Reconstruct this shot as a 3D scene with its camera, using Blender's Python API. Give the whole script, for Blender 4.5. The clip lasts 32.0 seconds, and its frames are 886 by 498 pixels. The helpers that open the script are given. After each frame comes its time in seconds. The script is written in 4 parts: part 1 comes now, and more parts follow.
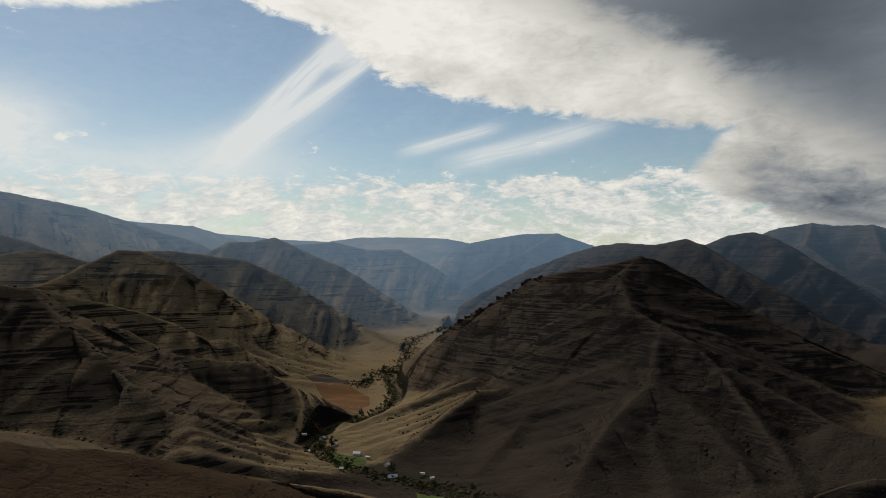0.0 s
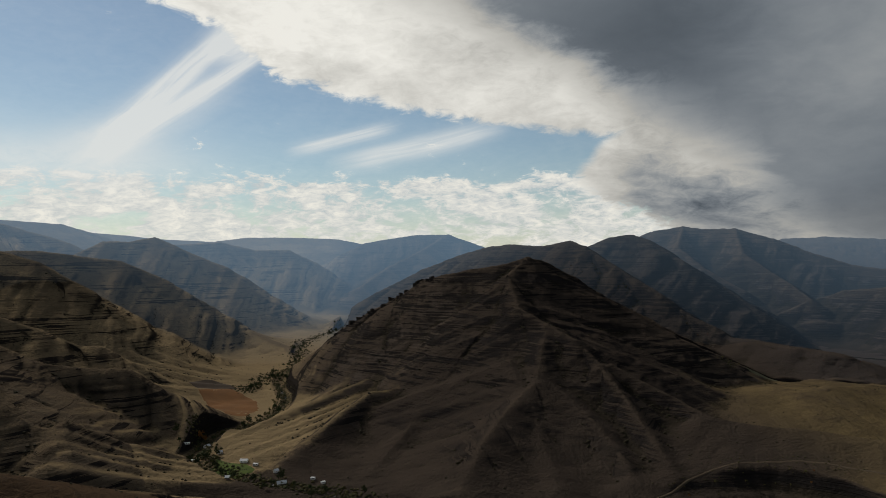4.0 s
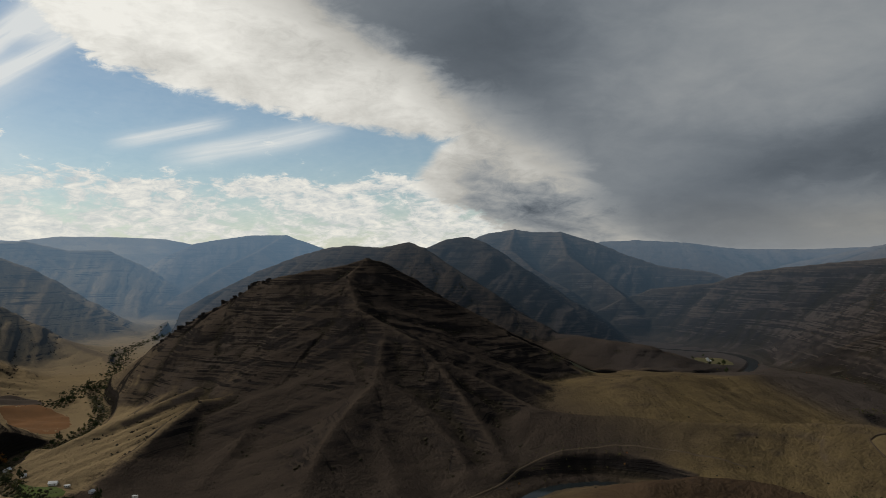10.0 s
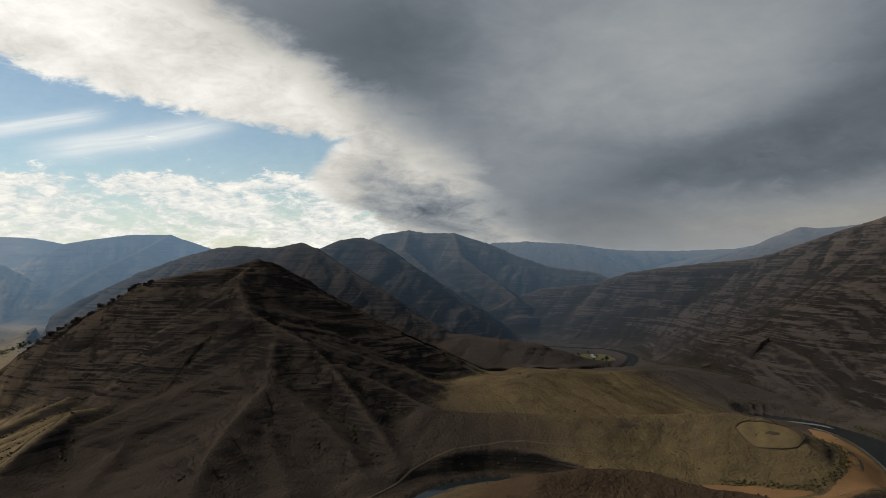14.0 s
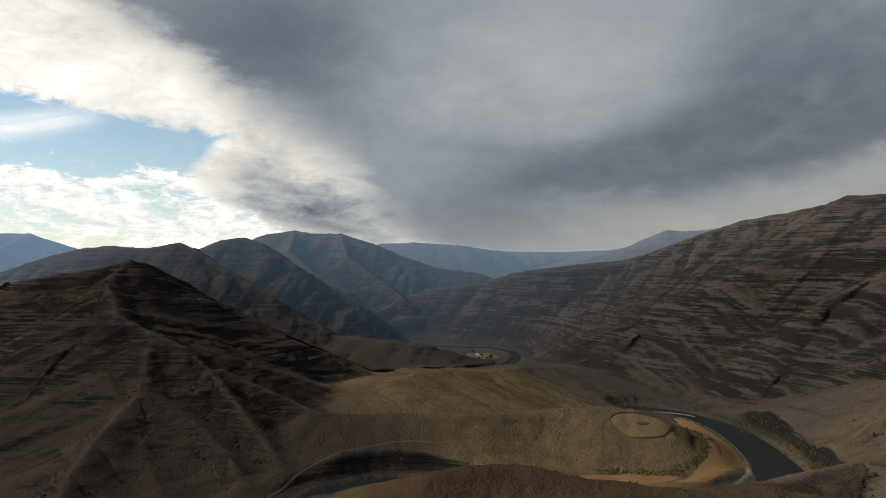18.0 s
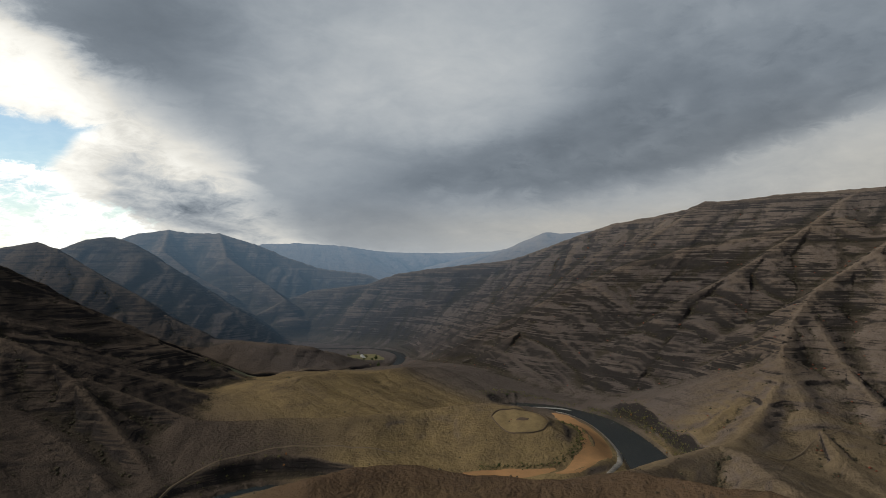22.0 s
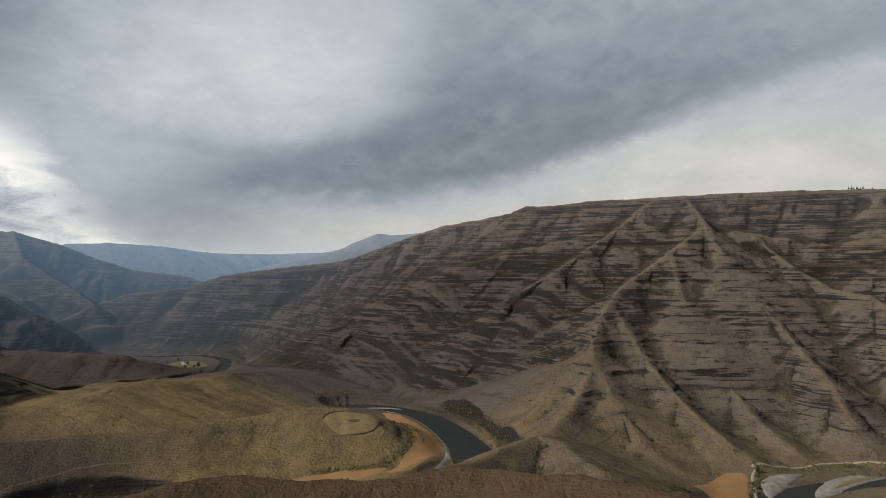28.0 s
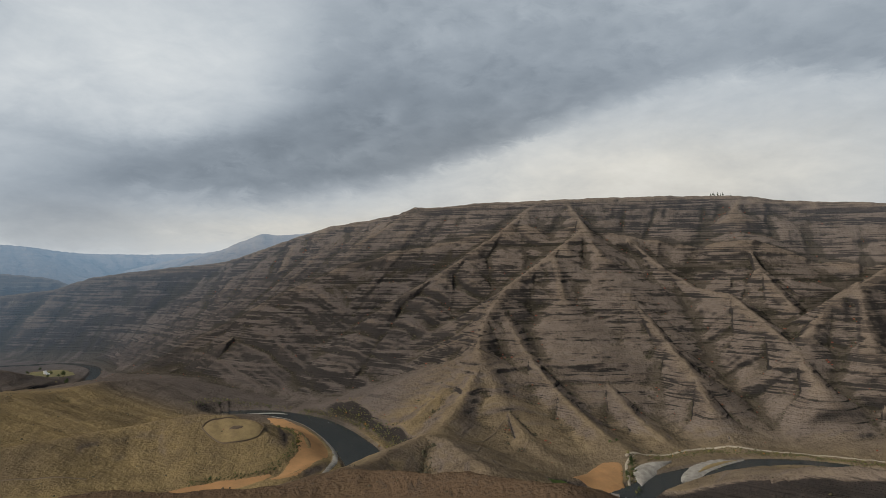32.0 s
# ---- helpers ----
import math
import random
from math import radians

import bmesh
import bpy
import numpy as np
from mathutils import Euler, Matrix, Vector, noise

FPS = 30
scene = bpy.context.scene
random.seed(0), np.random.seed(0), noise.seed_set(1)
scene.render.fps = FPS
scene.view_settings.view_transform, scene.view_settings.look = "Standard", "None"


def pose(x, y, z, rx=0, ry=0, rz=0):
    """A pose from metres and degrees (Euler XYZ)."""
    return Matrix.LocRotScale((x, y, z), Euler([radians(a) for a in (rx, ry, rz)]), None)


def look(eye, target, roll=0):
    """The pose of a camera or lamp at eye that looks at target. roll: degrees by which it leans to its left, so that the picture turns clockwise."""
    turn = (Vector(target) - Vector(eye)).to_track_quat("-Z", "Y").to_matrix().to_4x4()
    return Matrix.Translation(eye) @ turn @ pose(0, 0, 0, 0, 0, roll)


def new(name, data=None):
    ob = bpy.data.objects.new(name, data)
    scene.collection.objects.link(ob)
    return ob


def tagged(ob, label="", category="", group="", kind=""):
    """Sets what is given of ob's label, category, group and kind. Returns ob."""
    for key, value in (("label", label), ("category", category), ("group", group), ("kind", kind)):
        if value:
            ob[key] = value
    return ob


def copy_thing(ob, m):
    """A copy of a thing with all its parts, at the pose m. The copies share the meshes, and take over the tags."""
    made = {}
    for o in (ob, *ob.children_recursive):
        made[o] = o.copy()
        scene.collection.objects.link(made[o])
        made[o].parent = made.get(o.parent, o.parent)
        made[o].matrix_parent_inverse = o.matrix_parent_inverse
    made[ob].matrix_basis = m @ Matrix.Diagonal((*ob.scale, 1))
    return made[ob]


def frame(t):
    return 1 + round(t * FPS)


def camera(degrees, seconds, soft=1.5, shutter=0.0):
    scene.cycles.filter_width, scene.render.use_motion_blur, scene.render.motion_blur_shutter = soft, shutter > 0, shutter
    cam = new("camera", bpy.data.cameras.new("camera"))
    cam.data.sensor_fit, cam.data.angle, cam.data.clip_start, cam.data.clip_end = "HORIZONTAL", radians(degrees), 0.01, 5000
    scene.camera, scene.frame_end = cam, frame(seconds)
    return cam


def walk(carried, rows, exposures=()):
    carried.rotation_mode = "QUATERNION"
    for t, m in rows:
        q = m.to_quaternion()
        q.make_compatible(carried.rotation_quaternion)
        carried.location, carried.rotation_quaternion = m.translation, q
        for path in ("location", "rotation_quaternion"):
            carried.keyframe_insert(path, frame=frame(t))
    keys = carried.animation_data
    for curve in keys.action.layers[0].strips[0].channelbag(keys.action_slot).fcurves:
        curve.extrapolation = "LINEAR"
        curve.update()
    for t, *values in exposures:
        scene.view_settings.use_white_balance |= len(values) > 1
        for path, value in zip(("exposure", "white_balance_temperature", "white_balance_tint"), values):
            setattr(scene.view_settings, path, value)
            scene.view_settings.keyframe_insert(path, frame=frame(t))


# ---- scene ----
# One canyon landscape, seen from a height of 300 m above the river by a camera that turns where it hangs.
EYE = (0.0, 0.0, 300.0)
cam = camera(66.0, 32.0, soft=0.9)
TURN = [(0, 0.0), (1, -2.23), (2, -4.45), (3, -6.75), (6, -13.5), (7, -15.74), (8, -17.98), (9, -20.22), (10, -22.44),
        (11, -24.61), (12, -26.84), (13, -29.07), (14, -31.29), (17, -38.32), (18, -40.73), (19, -43.15), (20, -45.56),
        (21, -47.95), (22, -50.35), (23, -52.72), (24, -55.06), (25, -57.42), (28, -64.42), (29, -66.75), (30, -69.13),
        (31, -71.47), (32, -73.76)]
walk(cam, [(t, pose(*EYE, 90.98, 0.45, yaw)) for t, yaw in TURN],
     exposures=[(0, -0.26), (6, -0.28), (10, -0.25), (14, 0.0), (19, 0.34), (25, 0.72), (32, 0.97)])

# ---- light: a low sun behind broken cloud, above the first view ----
SUN_AZ, SUN_EL = -34.0, 33.0
sun = new("sun", bpy.data.lights.new("sun", "SUN"))
sun.data.energy, sun.data.angle, sun.data.color = 4.3, radians(5.0), (1.0, 0.92, 0.80)
toward = Vector((math.sin(radians(SUN_AZ)) * math.cos(radians(SUN_EL)), math.cos(radians(SUN_AZ)) * math.cos(radians(SUN_EL)), math.sin(radians(SUN_EL))))
sun.matrix_world = look(toward * 3000, (0, 0, 0))


class Val:
    """A number in a node tree, so that node arithmetic reads like plain arithmetic."""

    def __init__(self, tree, socket):
        self.tree, self.socket = tree, socket

    def op(self, kind, *others):
        node = self.tree.nodes.new("ShaderNodeMath")
        node.operation = kind
        for place, value in zip(node.inputs, (self, *others)):
            if isinstance(value, Val):
                self.tree.links.new(value.socket, place)
            else:
                place.default_value = value
        return Val(self.tree, node.outputs[0])

    def __add__(self, o): return self.op("ADD", o)
    def __radd__(self, o): return self.op("ADD", o)
    def __sub__(self, o): return self.op("SUBTRACT", o)
    def __rsub__(self, o): return (self * -1.0) + o
    def __mul__(self, o): return self.op("MULTIPLY", o)
    def __rmul__(self, o): return self.op("MULTIPLY", o)
    def __truediv__(self, o): return self.op("DIVIDE", o)

    def step(self, lo, hi, a=0.0, b=1.0):
        """Smooth step from a to b while this goes from lo to hi."""
        node = self.tree.nodes.new("ShaderNodeMapRange")
        node.interpolation_type = "SMOOTHSTEP"
        self.tree.links.new(self.socket, node.inputs["Value"])
        for k, v in (("From Min", lo), ("From Max", hi), ("To Min", a), ("To Max", b)):
            node.inputs[k].default_value = v
        return Val(self.tree, node.outputs[0])

    def bell(self):
        """exp(-x)"""
        return (self * -1.0).op("EXPONENT")

    def clamp(self):
        node = self.tree.nodes.new("ShaderNodeClamp")
        self.tree.links.new(self.socket, node.inputs[0])
        return Val(self.tree, node.outputs[0])


def combine(tree, x, y, z):
    node = tree.nodes.new("ShaderNodeCombineXYZ")
    for place, v in zip(node.inputs, (x, y, z)):
        if isinstance(v, Val):
            tree.links.new(v.socket, place)
        else:
            place.default_value = v
    return node.outputs[0]


def noise_val(tree, vector, scale, detail=4.0, rough=0.55, warp=0.0):
    node = tree.nodes.new("ShaderNodeTexNoise")
    tree.links.new(vector, node.inputs["Vector"])
    node.inputs["Scale"].default_value, node.inputs["Detail"].default_value = scale, detail
    node.inputs["Roughness"].default_value, node.inputs["Distortion"].default_value = rough, warp
    return Val(tree, node.outputs[0])


def mix_colour(tree, factor, a, b, blend="MIX"):
    node = tree.nodes.new("ShaderNodeMix")
    node.data_type, node.blend_type = "RGBA", blend
    for place, v in ((node.inputs["Factor"], factor), (node.inputs["A"], a), (node.inputs["B"], b)):
        if isinstance(v, Val):
            tree.links.new(v.socket, place)
        elif isinstance(v, (tuple, list)):
            place.default_value = (*v, 1.0)
        elif isinstance(v, float):
            place.default_value = v
        else:
            tree.links.new(v, place)
    return [o for o in node.outputs if o.type == "RGBA"][0]


def curve_val(tree, x, lo, hi, stops, top):
    """A smooth curve through stops (x, y), for x from lo to hi and y from 0 to top."""
    node = tree.nodes.new("ShaderNodeValToRGB")
    ramp = node.color_ramp
    ramp.interpolation = "LINEAR"
    while len(ramp.elements) < len(stops):
        ramp.elements.new(0.5)
    for e, (px, py) in zip(ramp.elements, stops):
        e.position, e.color = (px - lo) / (hi - lo), (py / top, py / top, py / top, 1)
    tree.links.new(((x - lo) * (1.0 / (hi - lo))).socket, node.inputs[0])
    return Val(tree, node.outputs[0]) * top


def build_sky():
    """Nishita sky with broken cloud: a thick sheet whose lit edge crosses the first view, high wisps and a low cream band."""
    world = bpy.data.worlds.new("sky")
    scene.world = world
    world.use_nodes = True
    tree = world.node_tree
    tree.nodes.clear()
    sky = tree.nodes.new("ShaderNodeTexSky")
    sky.sky_type, sky.sun_disc = "NISHITA", False
    sky.sun_elevation, sky.sun_rotation = radians(SUN_EL), radians(SUN_AZ)
    sky.air_density, sky.dust_density, sky.ozone_density = 1.0, 0.1, 1.3
    coord = tree.nodes.new("ShaderNodeTexCoord")
    split = tree.nodes.new("ShaderNodeSeparateXYZ")
    tree.links.new(coord.outputs["Generated"], split.inputs[0])
    x, y, z = (Val(tree, s) for s in split.outputs)
    az = x.op("ARCTAN2", y) * 57.29578
    el = z.op("ARCSINE") * 57.29578
    up = z.op("MAXIMUM", 0.0) + 0.30
    plane = combine(tree, x / up, y / up, 0.0)
    flat = combine(tree, az * 0.1, el * 0.22, 0.0)
    n_low = noise_val(tree, plane, 0.9, 4.0, 0.5, 0.2) - 0.5
    n_big = noise_val(tree, plane, 2.4, 7.0, 0.6, 0.3) - 0.5
    n_fine = noise_val(tree, plane, 9.0, 8.0, 0.65, 0.3) - 0.5
    n_flat = noise_val(tree, flat, 1.6, 7.0, 0.6, 0.5) - 0.5
    n_edge = noise_val(tree, flat, 5.0, 9.0, 0.68, 0.8) - 0.5
    wide, tall = az + n_flat * 4.0 + n_edge * 2.0, el + n_flat * 1.6 + n_edge * 1.5

    def line(a0, e0, a1, e1, width, fibre=1.2, strand=False):
        """Nearness to a streak from (a0, e0) to (a1, e1)."""
        dx, dy = a1 - a0, e1 - e0
        length = math.hypot(dx, dy)
        u = ((az - a0) * (dx / length) + (el - e0) * (dy / length)) * (1.0 / length)
        v = (az - a0) * (-dy / length) + (el - e0) * (dx / length) + n_flat * (width * fibre)
        ends = u.step(-0.25, 0.2) * u.step(0.8, 1.25, 1.0, 0.0)
        core = (v * v * (1.0 / (width * width))).bell() * ends
        if not strand:
            return core
        hair = noise_val(tree, combine(tree, u * 1.1, v * (1.5 / width), a0 * 0.37), 1.3, 4.0, 0.5, 0.3)
        return core * (hair * 1.5 + 0.05).clamp()

    def blob(a, e, wa, we):
        da, de = (wide - a) * (1.0 / wa), (tall - e) * (1.0 / we)
        return (da * da + de * de).bell()

    # the great sheet: its lower edge by azimuth, and its overhanging left end by height
    edge = curve_val(tree, wide, -60.0, 60.0, [(-60, 15), (-34, 18.0), (-27, 18.6), (-21, 20.0), (-19, 22.5), (-16.4, 20.4), (-9, 18.2), (-4, 14.6), (3.1, 13.0),
                                               (10, 11.8), (19, 10.3), (24, 10.0), (40, 9.5), (60, 9.0)], 24.0)
    brow = curve_val(tree, tall, -2.0, 14.0, [(-2, 31), (0.5, 30), (2.0, 28.5), (3.6, 25.5), (5.2, 22), (7.0, 20.3), (8.6, 21.3), (10, 23.0), (11.5, 24), (14, 24)], 34.0)
    above, beside = tall - edge, (wide - brow) * 0.55
    inside = above.op("MAXIMUM", beside)
    sheet = inside.step(-0.3, 0.5) * (az.step(130.0, 170.0, 1.0, 0.0) * 0.3 + 0.7)
    # its lit border, and the grey body behind a second, softer edge
    border = curve_val(tree, wide, 0.0, 60.0, [(0, 23.5), (8, 21.5), (11.4, 20), (20.4, 16), (25, 13.0), (30, 10.6), (33, 8.2), (36, 5.0), (39, 2.0), (42, 0), (60, 0)], 24.0)
    body = (tall - border + n_big * 5.0 + n_flat * 3.0).step(-2.6, 2.6)
    bright = 0.76 + n_edge * 0.35 + n_big * 0.9 + n_flat * 0.5 - blob(34, 3.4, 8, 2.0) * 0.22 + az.step(2.0, 16.0, 0.14, 0.0) - az.step(17.0, 30.0) * 0.27 - blob(-7, 15.5, 3, 2.0) * 0.16 + blob(-10, 21, 12, 5) * 0.12 - blob(25, 6, 3, 2.5) * 0.15
    # the thick part of the sheet: a dark slanting bank with a clear lower edge, brighter cloud left of it and below it
    under = curve_val(tree, wide, 40.0, 120.0, [(40, 5.6), (52, 5.0), (60, 5.0), (67, 5.9), (72, 7.2), (79, 9.3), (84, 11.2), (89, 12.8), (97, 14.2), (106, 13.0), (120, 12.0)], 24.0)
    start = curve_val(tree, tall, 0.0, 30.0, [(0, 42), (6, 44), (7.5, 47), (9.5, 52), (11, 57), (13, 61.5), (20, 63.5), (30, 66)], 70.0)
    cells = tree.nodes.new("ShaderNodeTexVoronoi")
    cells.feature = "SMOOTH_F1"
    tree.links.new(combine(tree, az * 0.42 + n_flat * 2.6 + n_edge * 0.9, el * 0.75 + n_edge * 2.2 + n_big * 2.0, 0.0), cells.inputs["Vector"])
    cells.inputs["Scale"].default_value, cells.inputs["Smoothness"].default_value = 1.0, 0.6
    puffs = (Val(tree, cells.outputs["Distance"]) - 0.42) * (n_big * 3.0 + 0.8).clamp()
    bank = (tall - under + puffs * 1.6).step(-1.0, 1.6) * (wide - start + n_big * 8.0).step(-5.0, 5.0)
    grey = (0.262 - blob(27, 18, 11, 6) * 0.135 - blob(46, 8.2, 8, 2.6) * 0.075 - blob(45, 3.5, 9, 3.0) * 0.07 + blob(51, 15, 11, 7) * 0.075 + blob(39, 14, 7, 6) * 0.07
            + blob(88, 6.5, 18, 4.5) * 0.075 + blob(108, 9, 12, 5) * 0.01 + blob(58, 2.6, 14, 1.3) * 0.05)
    deep = 0.142 + az.step(78.0, 100.0) * 0.015 + el.step(12.0, 20.0) * 0.05 + puffs * 0.05
    grey = grey * (bank * -1.0 + 1.0) + deep * bank
    lumps = 1.0 + n_low * 0.25 + n_big * 0.42 + n_fine * 0.16 + n_flat * 0.35
    shade = (bright * (body * -1.0 + 1.0) + grey * lumps * body).op("MINIMUM", 1.02)
    warm = (shade * 2.6 - 0.35 + blob(70, 2.5, 30, 2.0) * 0.5 + blob(92, 6.0, 22, 5.0) * 0.5).clamp()
    sheet_colour = mix_colour(tree, warm, (0.82, 0.97, 1.14), (1.0, 0.98, 0.91))
    lit = tree.nodes.new("ShaderNodeVectorMath")
    lit.operation = "SCALE"
    tree.links.new(sheet_colour, lit.inputs[0])
    tree.links.new(shade.op("MAXIMUM", 0.03).socket, lit.inputs["Scale"])

    # the low cream band, and wisps
    n_cell = noise_val(tree, combine(tree, az * 0.1, el * 0.30, 0.0), 7.0, 8.0, 0.66, 0.9) - 0.5
    low = (n_flat * 3.0 + n_edge * 1.8 + n_cell * 0.8 + el.step(0.5, 3.0) * 0.15 - el.step(6.0, 8.2) * 0.9 + 0.26).step(0.0, 0.45)
    fibre = 0.75 + n_edge * 1.3
    wisp = (blob(-35, 9.8, 6, 2.8) * 1.7 + blob(-25, 7.4, 10, 1.8) * 0.6) * fibre
    wisp = (wisp + line(-17.0, 9.5, -8.8, 17.6, 0.9, 0.5, True) * 1.25 + line(-15.0, 10.0, -5.5, 16.8, 0.55, 0.5, True) * 1.15 + line(-9.0, 16.6, -3.0, 20.0, 1.4, 0.4, True) * 1.2 + line(-19, 8, -9, 14, 1.8, 0.6, True) * 0.5
            + blob(-17, 8.2, 7, 2.2) * 0.45 + line(-2.8, 9.2, 4.4, 11.0, 0.5, 0.5, True) * 0.95 + line(1.5, 8.3, 13, 10.8, 0.8, 0.5, True) * 0.95).clamp()
    haze = el.step(0.0, 9.0, 0.50, 0.08)
    thin = (low + haze - low * haze).clamp()
    base = tree.nodes.new("ShaderNodeVectorMath")
    base.operation = "MULTIPLY"
    tree.links.new(sky.outputs[0], base.inputs[0])
    base.inputs[1].default_value = (SKY, SKY * 1.03, SKY * 0.99)
    veil = mix_colour(tree, (n_cell * 1.9 + n_edge * 2.0 + n_flat * 1.4 + 0.5).clamp(), (0.55, 0.60, 0.63), (1.04, 1.0, 0.90))
    c = mix_colour(tree, thin * 0.94, base.outputs[0], veil)
    c = mix_colour(tree, wisp * 0.85, c, (0.90, 0.91, 0.88))
    c = mix_colour(tree, sheet, c, lit.outputs[0])
    back = tree.nodes.new("ShaderNodeBackground")
    out = tree.nodes.new("ShaderNodeOutputWorld")
    tree.links.new(c, back.inputs[0])
    tree.links.new(back.outputs[0], out.inputs[0])


SKY = 0.079
build_sky()

# ---- materials ----


def material(name):
    m = bpy.data.materials.new(name)
    m.use_nodes = True
    tree = m.node_tree
    tree.nodes.clear()
    bsdf = tree.nodes.new("ShaderNodeBsdfPrincipled")
    out = tree.nodes.new("ShaderNodeOutputMaterial")
    tree.links.new(bsdf.outputs[0], out.inputs[0])
    return m, tree, bsdf


def place_of(tree):
    return tree.nodes.new("ShaderNodeNewGeometry").outputs["Position"]


def relief(tree, bsdf, height, strength, distance):
    bump = tree.nodes.new("ShaderNodeBump")
    bump.inputs["Strength"].default_value, bump.inputs["Distance"].default_value = strength, distance
    tree.links.new(height.socket, bump.inputs["Height"])
    tree.links.new(bump.outputs[0], bsdf.inputs["Normal"])


def ground_material(name, glow):
    """Dry bunchgrass on gentle ground, dark basalt where it steepens, reddish scree between."""
    m, tree, bsdf = material(name)
    geo = tree.nodes.new("ShaderNodeNewGeometry")
    at = geo.outputs["Position"]
    normal = tree.nodes.new("ShaderNodeSeparateXYZ")
    tree.links.new(geo.outputs["Normal"], normal.inputs[0])
    spot = tree.nodes.new("ShaderNodeSeparateXYZ")
    tree.links.new(at, spot.inputs[0])
    steep, height = Val(tree, normal.outputs[2]), Val(tree, spot.outputs[2])
    px, py = Val(tree, spot.outputs[0]), Val(tree, spot.outputs[1])
    broad = noise_val(tree, at, 0.0035, 4.0, 0.6) - 0.5
    mid = noise_val(tree, at, 0.025, 5.0, 0.65) - 0.5
    fine = noise_val(tree, at, 0.20, 5.0, 0.7) - 0.5
    level = height + broad * 7.0
    bed = noise_val(tree, combine(tree, px * 0.0022, py * 0.0022, level * 0.050), 1.0, 2.0, 0.5) - 0.5
    thin = noise_val(tree, combine(tree, px * 0.005, py * 0.005, level * 0.27), 1.0, 3.0, 0.62, 0.1) - 0.5
    gaps = noise_val(tree, combine(tree, px * 0.011, py * 0.011, level * 0.03), 1.0, 3.0, 0.6) - 0.5
    upland = (height - px.step(800.0, 1000.0) * 45.0 + broad * 160.0 + mid * 60.0).step(25.0, 110.0)
    grass = mix_colour(tree, (broad * 2.6 + mid * 2.4 + fine * 0.8 + 0.5).clamp(), GRASS[0], GRASS[1])
    # front hill: dark basalt, with cloud shade painted into the tone
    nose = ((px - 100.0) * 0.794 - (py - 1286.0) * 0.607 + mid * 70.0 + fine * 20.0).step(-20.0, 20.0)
    rubble_shade = nose * (py + broad * 300.0 + mid * 120.0).step(1420.0, 1640.0, 1.0, 0.0) * (px + mid * 150.0).step(560.0, 800.0, 1.0, 0.0) * py.step(700.0, 800.0)
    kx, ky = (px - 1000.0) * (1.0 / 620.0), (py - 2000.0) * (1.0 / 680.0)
    unshaded = (rubble_shade * -1.0 + 1.0) * (kx * kx + ky * ky + mid * 1.0).step(0.75, 1.2)  # 0 on the dark basalt hills, where cloud shade is painted in
    # cloud shade painted in: upland grass pales only towards the east
    east = ((px - py * 0.8) * 0.0006).clamp()
    high = mix_colour(tree, (broad * 2.0 - mid * 2.0 + east + unshaded * 0.3 - 0.26).clamp(), GRASS[3], GRASS[4])
    # sunlit western slopes: the brightness is put into the grass colour
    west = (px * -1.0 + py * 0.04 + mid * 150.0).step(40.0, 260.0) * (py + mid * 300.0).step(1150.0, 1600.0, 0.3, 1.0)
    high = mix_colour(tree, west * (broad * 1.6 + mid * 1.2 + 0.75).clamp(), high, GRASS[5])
    high = mix_colour(tree, (unshaded * -1.0 + 1.0) * (mid * 1.0 + 0.8).clamp(), high, GRASS[8])
    talus = px.step(960.0, 1160.0) * py.step(340.0, 560.0) * (height + mid * 120.0).step(250.0, 420.0, 1.0, 0.0)
    high = mix_colour(tree, talus * 0.7, high, TALUS)
    near = (px * px + py * py).op("SQRT").step(640.0, 760.0, 1.0, 0.0)
    high = mix_colour(tree, near, high, GRASS[6])
    golden = (upland * -1.0 + 1.0) * px.step(1150.0, 1300.0, 1.0, 0.25) * py.step(250.0, 480.0, 0.6, 1.0) * (steep + mid * 0.08).step(0.87, 0.95) * unshaded * (px.step(1050.0, 1180.0) * py.step(330.0, 480.0) * -0.9 + 1.0)
    grass = mix_colour(tree, golden, high, grass)
    grass = mix_colour(tree, golden * px.step(-60.0, 120.0, 0.75, 0.0), grass, GRASS[5])  # sunlight painted on the western valley floor as paler grass
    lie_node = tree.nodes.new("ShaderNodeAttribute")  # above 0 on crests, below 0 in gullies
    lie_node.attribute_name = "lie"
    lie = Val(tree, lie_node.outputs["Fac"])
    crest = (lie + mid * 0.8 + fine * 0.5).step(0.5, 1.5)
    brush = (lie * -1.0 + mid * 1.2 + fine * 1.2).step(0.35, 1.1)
    grass = mix_colour(tree, crest * (near * -0.8 + 1.0) * (east * 0.15 + west * 0.4 + golden * 0.25 + 0.12), grass, GRASS[7])  # thin pale grass on the ribs, with the lit look of crests painted in
    grass = mix_colour(tree, ((fine * 2.4 + mid * 1.6 - 0.02) * (golden * -0.8 + 1.0)).clamp(), grass, GRASS[2])
    speck = noise_val(tree, at, 0.36, 3.0, 0.6).step(0.54, 0.62)
    grass = mix_colour(tree, speck * (mid * 1.6 + 0.28 - golden * 0.6).clamp(), grass, GRASS[2])
    rock = mix_colour(tree, (mid * 2.0 + bed * 2.0 + 0.5).clamp(), ROCK[0], ROCK[1])
    rock = mix_colour(tree, (broad * 2.4 + fine * 1.5 - 0.25).clamp(), rock, ROCK[2])
    slope = (steep + mid * 0.10).step(0.83, 0.95, 1.0, 0.0)
